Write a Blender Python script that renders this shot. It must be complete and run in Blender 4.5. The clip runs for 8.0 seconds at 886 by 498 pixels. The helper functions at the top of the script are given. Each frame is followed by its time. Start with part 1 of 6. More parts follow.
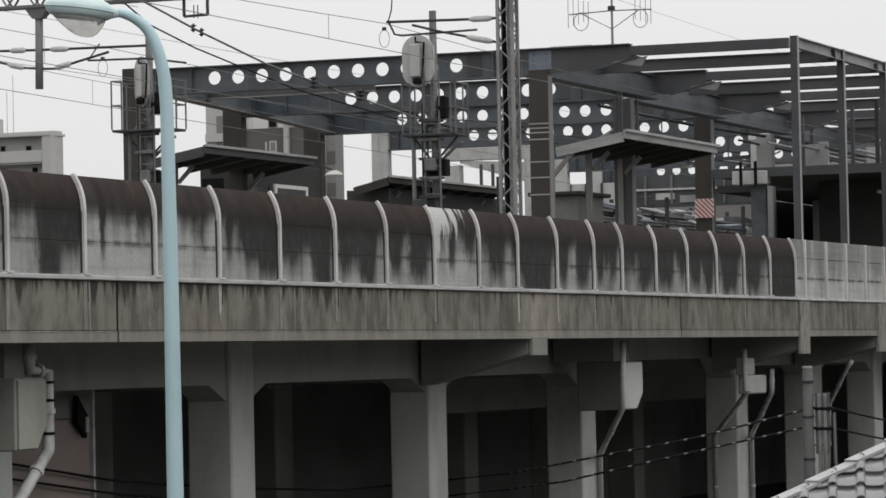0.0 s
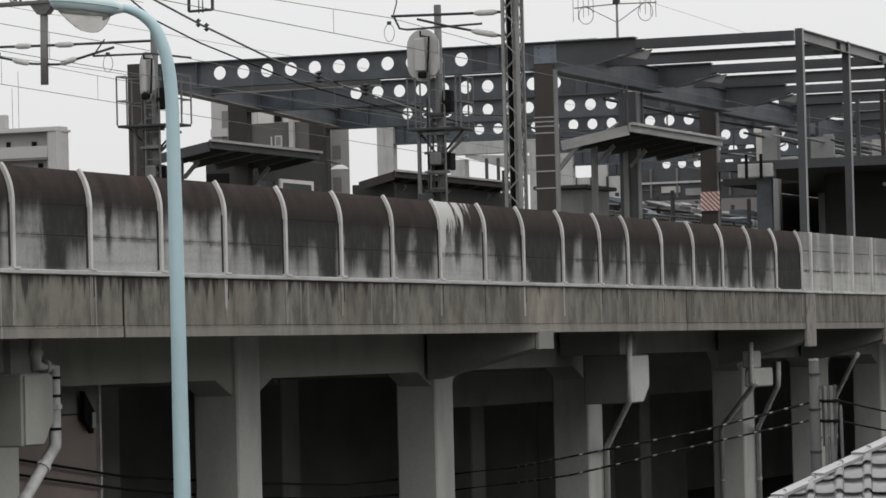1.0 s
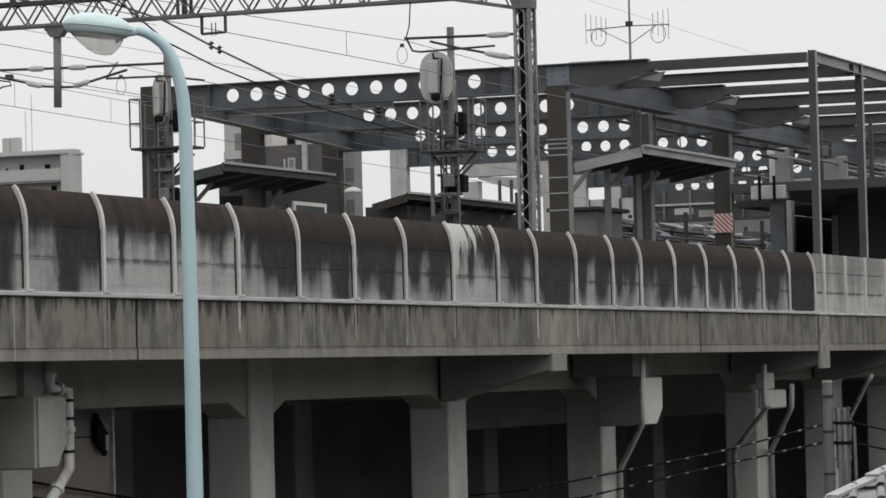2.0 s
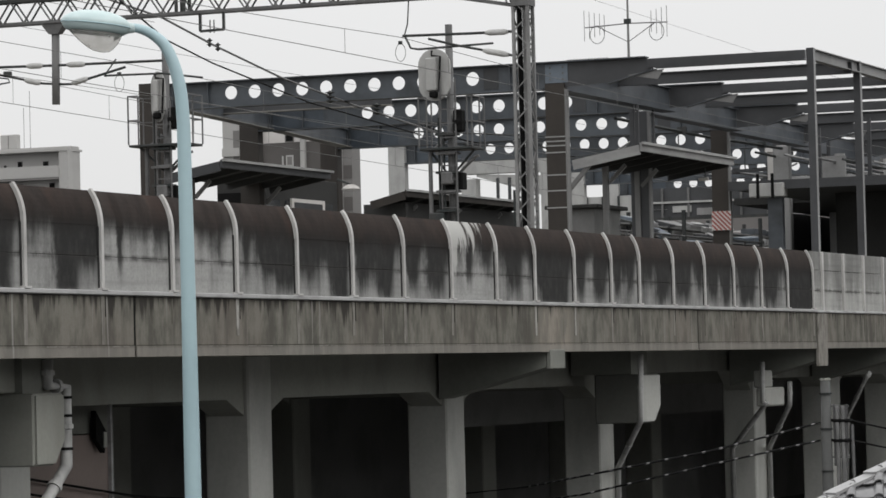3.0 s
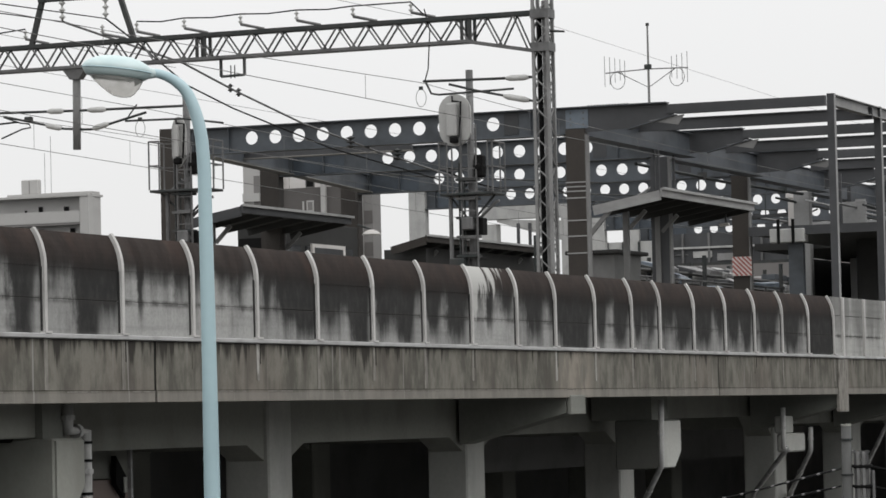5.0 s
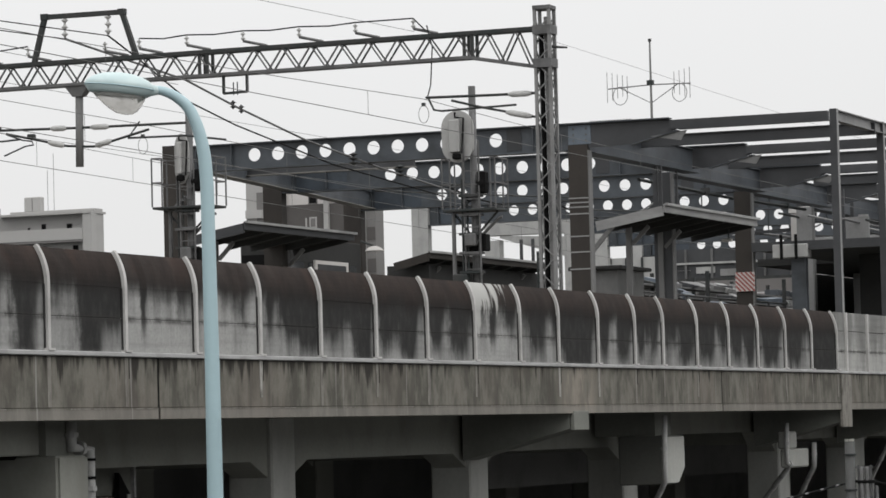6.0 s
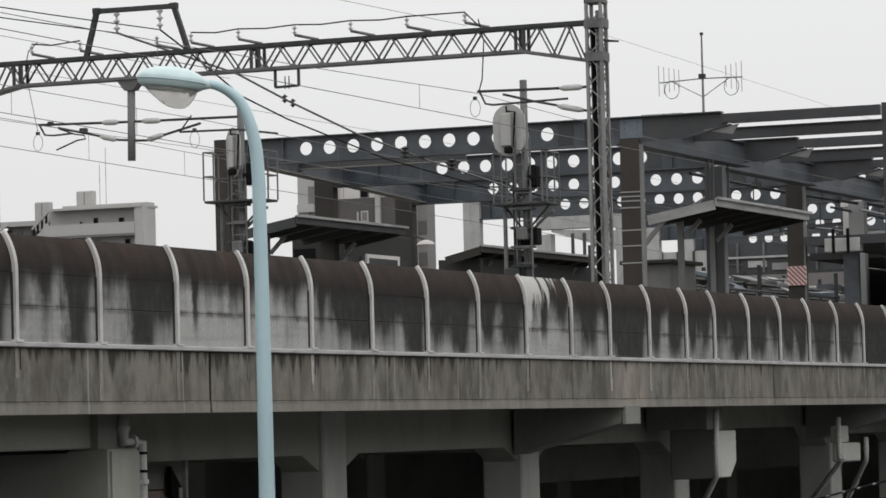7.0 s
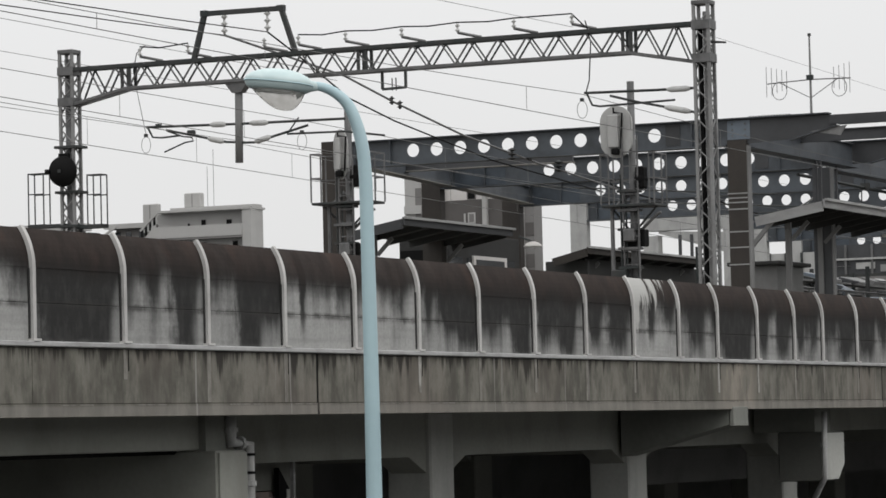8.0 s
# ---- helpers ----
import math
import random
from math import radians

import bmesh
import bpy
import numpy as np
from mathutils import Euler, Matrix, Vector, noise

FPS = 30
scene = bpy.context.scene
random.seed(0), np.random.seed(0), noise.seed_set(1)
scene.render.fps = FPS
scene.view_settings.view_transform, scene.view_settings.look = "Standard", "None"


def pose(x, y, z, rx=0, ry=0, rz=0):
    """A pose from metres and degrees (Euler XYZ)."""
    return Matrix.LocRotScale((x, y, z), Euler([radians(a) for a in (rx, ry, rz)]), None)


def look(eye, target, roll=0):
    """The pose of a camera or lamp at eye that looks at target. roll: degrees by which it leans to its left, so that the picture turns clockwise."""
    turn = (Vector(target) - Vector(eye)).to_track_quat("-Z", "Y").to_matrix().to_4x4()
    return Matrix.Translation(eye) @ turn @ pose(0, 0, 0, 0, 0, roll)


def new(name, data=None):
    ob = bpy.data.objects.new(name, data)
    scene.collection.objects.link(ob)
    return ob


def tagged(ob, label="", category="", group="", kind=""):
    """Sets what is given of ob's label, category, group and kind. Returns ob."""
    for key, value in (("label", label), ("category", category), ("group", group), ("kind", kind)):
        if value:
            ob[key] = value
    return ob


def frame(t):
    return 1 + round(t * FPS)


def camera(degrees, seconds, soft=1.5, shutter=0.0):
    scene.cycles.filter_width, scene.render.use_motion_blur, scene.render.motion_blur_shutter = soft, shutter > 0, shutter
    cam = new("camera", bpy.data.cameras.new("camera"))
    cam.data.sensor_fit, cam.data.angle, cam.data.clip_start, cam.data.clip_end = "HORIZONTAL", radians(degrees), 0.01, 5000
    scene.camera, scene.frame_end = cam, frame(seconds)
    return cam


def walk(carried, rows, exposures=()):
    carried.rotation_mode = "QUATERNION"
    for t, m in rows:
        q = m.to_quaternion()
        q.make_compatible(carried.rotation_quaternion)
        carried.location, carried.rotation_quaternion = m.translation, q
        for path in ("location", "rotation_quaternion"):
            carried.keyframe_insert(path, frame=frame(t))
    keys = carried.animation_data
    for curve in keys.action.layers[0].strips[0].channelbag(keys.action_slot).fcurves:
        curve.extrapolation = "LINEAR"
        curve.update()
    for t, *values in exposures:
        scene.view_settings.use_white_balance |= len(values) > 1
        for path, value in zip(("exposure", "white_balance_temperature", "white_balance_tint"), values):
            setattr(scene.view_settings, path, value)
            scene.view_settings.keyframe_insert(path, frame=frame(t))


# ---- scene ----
cam = camera(14.41, 8.0, soft=1.6)
EYE = 5.2
ROWS = [
    (0.0, -68.952, 1.746, 1.176),
    (0.5, -68.819, 1.881, 1.558),
    (1.0, -68.850, 1.651, 1.400),
    (1.5, -68.636, 2.047, 1.463),
    (1.7, -68.604, 2.024, 1.463),
    (2.8, -68.765, 1.994, 1.411),
    (3.0, -68.665, 1.975, 1.411),
    (3.5, -68.594, 2.161, 1.438),
    (4.0, -68.504, 2.342, 1.586),
    (4.5, -68.463, 2.567, 1.547),
    (5.0, -68.333, 2.724, 1.358),
    (5.2, -68.291, 2.840, 1.358),
    (6.3, -68.186, 3.046, 1.589),
    (6.5, -67.992, 3.148, 1.589),
    (7.0, -67.438, 2.912, 1.437),
    (7.5, -67.002, 2.817, 1.420),
    (8.0, -65.688, 2.982, 1.380),
]
walk(cam, [(t, pose(0, 0, EYE, 90 + pitch, roll, yaw)) for t, yaw, pitch, roll in ROWS],
     [(0.0, 0.0), (4.0, 0.0), (4.8, 0.08), (5.2, 0.08), (6.5, 0.0), (8.0, -0.02)])

# ---- light: an overcast sky, brighter overhead than at the horizon ----
world = bpy.data.worlds.new("overcast_sky")
scene.world = world
world.use_nodes = True
wn, wl = world.node_tree.nodes, world.node_tree.links
wn.clear()
sky = wn.new("ShaderNodeTexSky")
sky.sky_type, sky.sun_disc = "NISHITA", False
sky.sun_elevation, sky.sun_rotation = radians(55), radians(200)
sky_bg, cloud_bg = wn.new("ShaderNodeBackground"), wn.new("ShaderNodeBackground")
sky_bg.inputs["Strength"].default_value = 0.05
coords, split = wn.new("ShaderNodeTexCoord"), wn.new("ShaderNodeSeparateXYZ")
lift = wn.new("ShaderNodeMapRange")
lift.inputs["From Min"].default_value, lift.inputs["From Max"].default_value = 0.0, 1.0
lift.inputs["To Min"].default_value, lift.inputs["To Max"].default_value = 0.77, 1.7
cloud_bg.inputs["Color"].default_value = (1.0, 0.998, 0.998, 1)
mix_bg, world_out = wn.new("ShaderNodeMixShader"), wn.new("ShaderNodeOutputWorld")
mix_bg.inputs[0].default_value = 0.94
wl.new(coords.outputs["Generated"], split.inputs[0])
wl.new(split.outputs["Z"], lift.inputs["Value"])
wl.new(lift.outputs[0], cloud_bg.inputs["Strength"])
wl.new(sky.outputs[0], sky_bg.inputs["Color"])
wl.new(sky_bg.outputs[0], mix_bg.inputs[1])
wl.new(cloud_bg.outputs[0], mix_bg.inputs[2])
wl.new(mix_bg.outputs[0], world_out.inputs[0])

sun_data = bpy.data.lights.new("sun", "SUN")
sun_data.energy, sun_data.angle, sun_data.color = 0.6, radians(40), (1.0, 0.98, 0.95)
sun = new("sun", sun_data)
sun.matrix_world = look((20, -20, 60), (50, 22, 5))


# ---- materials ----
def node_setup(name):
    m = bpy.data.materials.new(name)
    m.use_nodes = True
    n, l = m.node_tree.nodes, m.node_tree.links
    return m, n, l, n["Principled BSDF"]


def mapped(n, l, scale, source="Position"):
    if source == "Position":
        src = n.new("ShaderNodeNewGeometry").outputs["Position"]
    else:
        src = n.new("ShaderNodeTexCoord").outputs["Object"]
    mp = n.new("ShaderNodeMapping")
    mp.inputs["Scale"].default_value = scale
    l.new(src, mp.inputs["Vector"])
    return mp.outputs[0]


def noise_of(n, l, scale, detail=4.0, rough=0.55):
    t = n.new("ShaderNodeTexNoise")
    t.inputs["Scale"].default_value, t.inputs["Detail"].default_value, t.inputs["Roughness"].default_value = 1.0, detail, rough
    l.new(mapped(n, l, scale), t.inputs["Vector"])
    return t.outputs["Fac"]


def step(n, l, value, lo, hi, a=0.0, b=1.0):
    r = n.new("ShaderNodeMapRange")
    r.interpolation_type = "SMOOTHSTEP"
    for key, v in (("From Min", lo), ("From Max", hi), ("To Min", a), ("To Max", b)):
        r.inputs[key].default_value = v
    l.new(value, r.inputs["Value"])
    return r.outputs[0]


def calc(n, l, op, a, b=0.0):
    m = n.new("ShaderNodeMath")
    m.operation = op
    for i, v in enumerate((a, b)):
        if isinstance(v, (int, float)):
            m.inputs[i].default_value = v
        else:
            l.new(v, m.inputs[i])
    return m.outputs[0]


def blend(n, l, fac, a, b):
    m = n.new("ShaderNodeMix")
    m.data_type = "RGBA"
    if isinstance(fac, (int, float)):
        m.inputs[0].default_value = fac
    else:
        l.new(fac, m.inputs[0])
    for i, v in ((6, a), (7, b)):
        if isinstance(v, tuple):
            m.inputs[i].default_value = (*v, 1)
        else:
            l.new(v, m.inputs[i])
    return m.outputs[2]


def bump(n, l, bsdf, height, strength=0.3, distance=0.01):
    b = n.new("ShaderNodeBump")
    b.inputs["Strength"].default_value, b.inputs["Distance"].default_value = strength, distance
    l.new(height, b.inputs["Height"])
    l.new(b.outputs[0], bsdf.inputs["Normal"])


def worn(name, base, dark, rough=0.7, metal=0.0, coarse=(0.8, 0.8, 0.8), fine=(14, 14, 14), amount=0.6, relief=0.2, spec=0.3):
    """Base colour broken up by coarse stains and fine grain."""
    m, n, l, p = node_setup(name)
    big = step(n, l, noise_of(n, l, coarse, 5.0), 0.42, 0.68)
    small = step(n, l, noise_of(n, l, fine, 3.0), 0.3, 0.75)
    c = blend(n, l, calc(n, l, "MULTIPLY", big, amount), base, dark)
    c = blend(n, l, calc(n, l, "MULTIPLY", small, 0.35 * amount), c, dark)
    obj = n.new("ShaderNodeObjectInfo").outputs["Random"]
    c = blend(n, l, calc(n, l, "MULTIPLY", obj, 0.25), c, dark)
    l.new(c, p.inputs["Base Color"])
    p.inputs["Roughness"].default_value, p.inputs["Metallic"].default_value = rough, metal
    p.inputs["Specular IOR Level"].default_value = spec
    bump(n, l, p, small, relief, 0.004)
    return m


def barrier_material(name, x0, width, bands, pale=(0.35, 0.35, 0.34), level=7.06, crust_colour=(0.034, 0.025, 0.0215), gain=0.95, bias=0.0, lime=False):
    """Precast barrier panels of one bay: a rust-brown crust along the top and soot runs below it.
    bands: soot runs as (centre across the bay, half width, strength, how far down it reaches)."""
    m, n, l, p = node_setup(name)
    pos = n.new("ShaderNodeSeparateXYZ")
    l.new(n.new("ShaderNodeNewGeometry").outputs["Position"], pos.inputs[0])
    band = noise_of(n, l, (1.6, 0.3, 0.3), 3.0, 0.5)
    thin = noise_of(n, l, (7.0, 0.5, 0.45), 4.0, 0.65)
    fine = noise_of(n, l, (7.0, 0.5, 3.2), 4.0, 0.65)
    grain = noise_of(n, l, (22, 22, 22), 3.0)
    cloud = noise_of(n, l, (3.2, 2.5, 2.2), 5.0, 0.65)

    def around(v, gain, mid=0.5):
        return calc(n, l, "MULTIPLY", calc(n, l, "SUBTRACT", v, mid), gain)

    def total(*values):
        out = values[0]
        for v in values[1:]:
            out = calc(n, l, "ADD", out, v)
        return out

    high = calc(n, l, "SUBTRACT", pos.outputs["Z"], 6.3)
    across = calc(n, l, "DIVIDE", calc(n, l, "SUBTRACT", pos.outputs["X"], x0), width)
    across = total(across, around(cloud, 0.16), around(thin, 0.05))
    streak = total(around(band, 2.2), around(thin, 0.6), around(cloud, 1.0), around(high, 0.15, 0.45), step(n, l, total(high, around(band, 0.4), around(cloud, 0.2)), 0.2, 0.9, 0.0, 0.55), bias)
    for centre, half, strength, reach in bands:
        off = calc(n, l, "ABSOLUTE", calc(n, l, "SUBTRACT", across, centre))
        run = step(n, l, off, half * 0.3, half * 1.75, strength * 1.15, 0.0)
        if reach < 1.0:
            low = 0.82 * (1.0 - reach)
            run = calc(n, l, "MULTIPLY", run, step(n, l, total(high, around(thin, 0.12)), low - 0.3, low + 0.3))
        streak = calc(n, l, "ADD", streak, run)
    joint = calc(n, l, "ABSOLUTE", calc(n, l, "SUBTRACT", pos.outputs["Z"], calc(n, l, "ADD", 6.72, around(fine, 0.06))), 0.0)
    smudge = calc(n, l, "MULTIPLY", step(n, l, joint, 0.012, 0.06, 1.0, 0.0), step(n, l, cloud, 0.38, 0.62, 0.15, 0.7))
    boards = calc(n, l, "MULTIPLY", step(n, l, noise_of(n, l, (0.35, 0.3, 9.0), 3.0, 0.6), 0.45, 0.7), 0.42)
    dirty = calc(n, l, "MULTIPLY", step(n, l, streak, -0.5, 0.85), gain)
    # wind-blown dust keeps the foot of the panels pale
    dirty = calc(n, l, "MULTIPLY", dirty, step(n, l, total(high, around(cloud, 0.22)), -0.04, 0.06, 0.8, 1.0))
    wash = calc(n, l, "MULTIPLY", step(n, l, fine, 0.4, 0.75), 0.2)
    c = blend(n, l, step(n, l, grain, 0.3, 0.8), pale, tuple(v * 0.82 for v in pale))
    c = blend(n, l, wash, c, tuple(v * 0.55 for v in pale))
    c = blend(n, l, boards, c, tuple(v * 0.6 for v in pale))
    soot_c = blend(n, l, step(n, l, calc(n, l, "ADD", fine, around(cloud, 0.6)), 0.42, 0.68), (0.014, 0.0138, 0.0135), (0.03, 0.0295, 0.0285))
    c = blend(n, l, dirty, c, soot_c)
    c = blend(n, l, smudge, c, (0.04, 0.038, 0.036))
    edge = total(pos.outputs["Z"], around(thin, 0.12), around(band, 0.3), around(cloud, 0.12))
    crust = step(n, l, edge, level - 0.14, level + 0.16, 0.0, 0.95)
    crust_c = blend(n, l, step(n, l, cloud, 0.35, 0.65), crust_colour, tuple(v * 0.62 for v in crust_colour))
    rusty = step(n, l, noise_of(n, l, (1.4, 1.4, 0.7), 4.0, 0.6), 0.52, 0.72, 0.0, 0.5)
    crust_c = blend(n, l, rusty, crust_c, (0.058, 0.034, 0.026))
    sooty = step(n, l, total(pos.outputs["Z"], around(band, 0.5)), 7.05, 7.4, 0.8, 0.0)
    crust_c = blend(n, l, sooty, crust_c, (0.0175, 0.0165, 0.0155))
    c = blend(n, l, crust, c, crust_c)
    if lime:
        run = calc(n, l, "ADD", noise_of(n, l, (3.6, 0.8, 0.7), 4.0, 0.65), calc(n, l, "MULTIPLY", calc(n, l, "SUBTRACT", 52.5, pos.outputs["X"]), 0.18))
        run = total(run, around(pos.outputs["Z"], 0.22, 7.2))
        c = blend(n, l, step(n, l, run, 0.48, 0.58, 0, 0.88), c, (0.5, 0.5, 0.48))
    l.new(c, p.inputs["Base Color"])
    p.inputs["Roughness"].default_value = 0.88
    p.inputs["Specular IOR Level"].default_value = 0.2
    bump(n, l, p, calc(n, l, "ADD", grain, cloud), 0.35, 0.006)
    return m


def parapet_material(name):
    """Cast concrete with a brown-grey tone, dark drips below the coping and pale lime runs."""
    m, n, l, p = node_setup(name)
    pos = n.new("ShaderNodeSeparateXYZ")
    l.new(n.new("ShaderNodeNewGeometry").outputs["Position"], pos.inputs[0])
    drips = noise_of(n, l, (5.0, 0.5, 0.3), 4.0, 0.65)
    wide = noise_of(n, l, (0.9, 0.5, 0.3), 3.0)
    columns = noise_of(n, l, (1.7, 0.5, 0.16), 4.0, 0.65)
    pale_run = noise_of(n, l, (8.0, 0.5, 0.2), 2.0)
    cloud = noise_of(n, l, (2.2, 1.6, 1.1), 5.0, 0.65)
    tint = noise_of(n, l, (0.45, 0.5, 0.5), 3.0)
    grain = noise_of(n, l, (26, 26, 26), 3.0)
    c = blend(n, l, step(n, l, cloud, 0.36, 0.64), (0.212, 0.204, 0.176), (0.098, 0.094, 0.08))
    c = blend(n, l, step(n, l, tint, 0.45, 0.68, 0.0, 0.5), c, (0.19, 0.165, 0.142))
    c = blend(n, l, step(n, l, columns, 0.5, 0.66, 0.0, 0.65), c, (0.085, 0.077, 0.067))
    c = blend(n, l, calc(n, l, "MULTIPLY", step(n, l, grain, 0.4, 0.75), 0.25), c, (0.13, 0.12, 0.105))
    # a warmer washed patch with lime runs below one bay
    mid = calc(n, l, "ABSOLUTE", calc(n, l, "SUBTRACT", calc(n, l, "ADD", pos.outputs["X"], calc(n, l, "MULTIPLY", cloud, 0.7)), 56.85))
    c = blend(n, l, calc(n, l, "MULTIPLY", step(n, l, mid, 0.4, 1.3, 0.8, 0.0), step(n, l, cloud, 0.38, 0.6)), c, (0.33, 0.3, 0.255))
    c = blend(n, l, step(n, l, pos.outputs["Z"], 5.56, 5.61, 0.4, 0.0), c, (0.3, 0.285, 0.26))
    drop = calc(n, l, "MULTIPLY", calc(n, l, "SUBTRACT", pos.outputs["Z"], 6.24), 1.05)
    run = calc(n, l, "ADD", calc(n, l, "ADD", calc(n, l, "MULTIPLY", drips, 1.6), drop), calc(n, l, "MULTIPLY", wide, 0.8))
    run = calc(n, l, "SUBTRACT", run, step(n, l, pos.outputs["X"], 47.0, 54.0, 0.0, 0.13))
    c = blend(n, l, step(n, l, run, 1.06, 1.26, 0, 0.92), c, (0.036, 0.033, 0.029))
    c = blend(n, l, step(n, l, pale_run, 0.63, 0.72, 0, 0.5), c, (0.4, 0.39, 0.37))
    l.new(c, p.inputs["Base Color"])
    p.inputs["Roughness"].default_value = 0.9
    p.inputs["Specular IOR Level"].default_value = 0.2
    bump(n, l, p, calc(n, l, "ADD", grain, cloud), 0.3, 0.006)
    return m


BARRIER_BACK = worn("sooty barrier joint", (0.05, 0.048, 0.045), (0.02, 0.02, 0.019), 0.9)
BARRIER_NEW = barrier_material("paler barrier concrete", 73.2, 1.8, (), (0.48, 0.48, 0.46), 7.75, (0.1, 0.095, 0.09), 0.55)
PARAPET = parapet_material("parapet concrete")
PARAPET_PALE = worn("paler run-washed concrete", (0.27, 0.257, 0.232), (0.12, 0.112, 0.098), 0.9, coarse=(9, 9, 2.5), amount=0.9)
LIME = worn("lime-stained concrete", (0.42, 0.41, 0.385), (0.14, 0.13, 0.115), 0.9, coarse=(14, 14, 3.5), amount=0.9)
COPING = worn("coping concrete", (0.5, 0.5, 0.5), (0.25, 0.245, 0.24), 0.85, coarse=(1.5, 1.5, 6))
POST = worn("weathered galvanised post", (0.58, 0.57, 0.555), (0.3, 0.29, 0.28), 0.65, coarse=(2, 2, 1.4), amount=0.5)
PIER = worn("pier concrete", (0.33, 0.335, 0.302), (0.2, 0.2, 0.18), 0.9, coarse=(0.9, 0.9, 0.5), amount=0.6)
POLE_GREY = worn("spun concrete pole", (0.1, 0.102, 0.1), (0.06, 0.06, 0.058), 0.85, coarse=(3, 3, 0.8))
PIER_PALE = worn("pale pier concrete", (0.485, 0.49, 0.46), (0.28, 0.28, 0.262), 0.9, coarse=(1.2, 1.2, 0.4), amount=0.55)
DECK = worn("dark deck concrete", (0.23, 0.235, 0.212), (0.135, 0.137, 0.124), 0.92, coarse=(0.6, 0.6, 0.6))
# PIER darkened for the shaded sides of a beam head
SHADED_HEAD = worn("beam head concrete darkened for shade", (0.15, 0.152, 0.138), (0.085, 0.086, 0.078), 0.92, coarse=(0.8, 0.8, 0.6))
# darkened so the space under the deck reads as deep shade
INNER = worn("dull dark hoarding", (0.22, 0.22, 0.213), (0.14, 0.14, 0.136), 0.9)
BALLAST = worn("track ballast", (0.16, 0.14, 0.12), (0.06, 0.055, 0.05), 0.95, fine=(30, 30, 30), relief=0.8)
STEEL_BLUE = worn("blue-grey primed steel", (0.084, 0.095, 0.108), (0.02, 0.0215, 0.023), 0.5, coarse=(0.9, 0.9, 1.2), fine=(5, 5, 5), spec=0.4)
PLATE_BLUE = worn("pale blue splice paint", (0.16, 0.19, 0.225), (0.1, 0.12, 0.14), 0.5, coarse=(2, 2, 2))
STEEL_BLUER = worn("blue shop primer", (0.066, 0.082, 0.1), (0.026, 0.03, 0.037), 0.5, coarse=(1.5, 1.5, 1.5), fine=(5, 5, 5), spec=0.4)
STEEL_GREY = worn("grey primed steel", (0.06, 0.062, 0.066), (0.026, 0.027, 0.029), 0.55, coarse=(0.5, 0.5, 0.8), fine=(5, 5, 5), spec=0.4)
STEEL_PALE = worn("pale grey painted steel", (0.3, 0.3, 0.3), (0.16, 0.16, 0.155), 0.6, coarse=(1.2, 1.2, 0.6))
POST_GREY = worn("mid-grey painted steel", (0.2, 0.2, 0.198), (0.12, 0.12, 0.118), 0.6, coarse=(1.2, 1.2, 0.6))
STEEL_BROWN = worn("brown-painted steel", (0.044, 0.038, 0.033), (0.024, 0.021, 0.019), 0.6, coarse=(1, 1, 0.5))
GALV = worn("dull galvanised steel", (0.17, 0.17, 0.17), (0.07, 0.07, 0.07), 0.55, 0.35, coarse=(3, 3, 2))
GALV_PALE = worn("weathered pale galvanised angle", (0.27, 0.27, 0.268), (0.12, 0.12, 0.118), 0.6, 0.2, coarse=(3, 3, 1.5))
GALV_DARK = worn("dark weathered steel", (0.055, 0.054, 0.053), (0.025, 0.035, 0.035), 0.6, 0.2, coarse=(3, 3, 2))
CANOPY_EDGE = worn("grey canopy fascia paint", (0.38, 0.38, 0.376), (0.22, 0.22, 0.22), 0.6, coarse=(1, 1, 3))
# near-black so undersides and interiors hold their shade in the colour
CANOPY_UNDER = worn("near-black sheeting, shade in its colour", (0.04, 0.04, 0.039), (0.022, 0.022, 0.021), 0.8)
LAMP_PAINT = worn("pale turquoise pole paint", (0.42, 0.57, 0.61), (0.35, 0.48, 0.52), 0.4, coarse=(4, 4, 1.0), amount=0.5, spec=0.5)
LAMP_CAP = worn("faded turquoise lamp cap", (0.55, 0.66, 0.66), (0.42, 0.55, 0.56), 0.35, coarse=(6, 6, 6), amount=0.5, spec=0.5)
TILE = worn("silver-grey glazed roof tile", (0.17, 0.17, 0.174), (0.09, 0.09, 0.093), 0.16, coarse=(4, 4, 4), spec=0.9)
TILE_CAP = worn("grey hip tile", (0.36, 0.36, 0.36), (0.22, 0.22, 0.22), 0.4, coarse=(4, 4, 4), spec=0.5)
PVC = worn("grey drain pipe", (0.5, 0.5, 0.487), (0.22, 0.22, 0.214), 0.5, coarse=(4, 4, 1.5))
CABLE = worn("black cable sheath", (0.014, 0.014, 0.014), (0.008, 0.008, 0.008), 0.9, spec=0.08)
WIRE = worn("weathered copper wire", (0.16, 0.16, 0.155), (0.1, 0.1, 0.1), 0.6, 0.2)
PORCELAIN = worn("grey porcelain", (0.5, 0.5, 0.49), (0.36, 0.36, 0.35), 0.35, coarse=(6, 6, 6))
SIGNAL_GREY = worn("pale grey signal enamel", (0.42, 0.42, 0.41), (0.28, 0.28, 0.275), 0.5, coarse=(3, 3, 1.5))
BLACK = worn("matt black enamel", (0.01, 0.01, 0.01), (0.006, 0.006, 0.006), 0.7, spec=0.08)
FLAT_WALL = worn("pale rendered wall", (0.42, 0.415, 0.405), (0.32, 0.315, 0.305), 0.9, coarse=(0.1, 0.1, 0.2), fine=(1, 1, 1), amount=0.5)
# FLAT_WALL darkened: plain grey walls, and loggia shade put into the colour
FLAT_DARK = worn("darker render for grey walls and loggia shade", (0.2, 0.195, 0.19), (0.14, 0.135, 0.13), 0.9, coarse=(0.1, 0.1, 0.2), fine=(1, 1, 1))
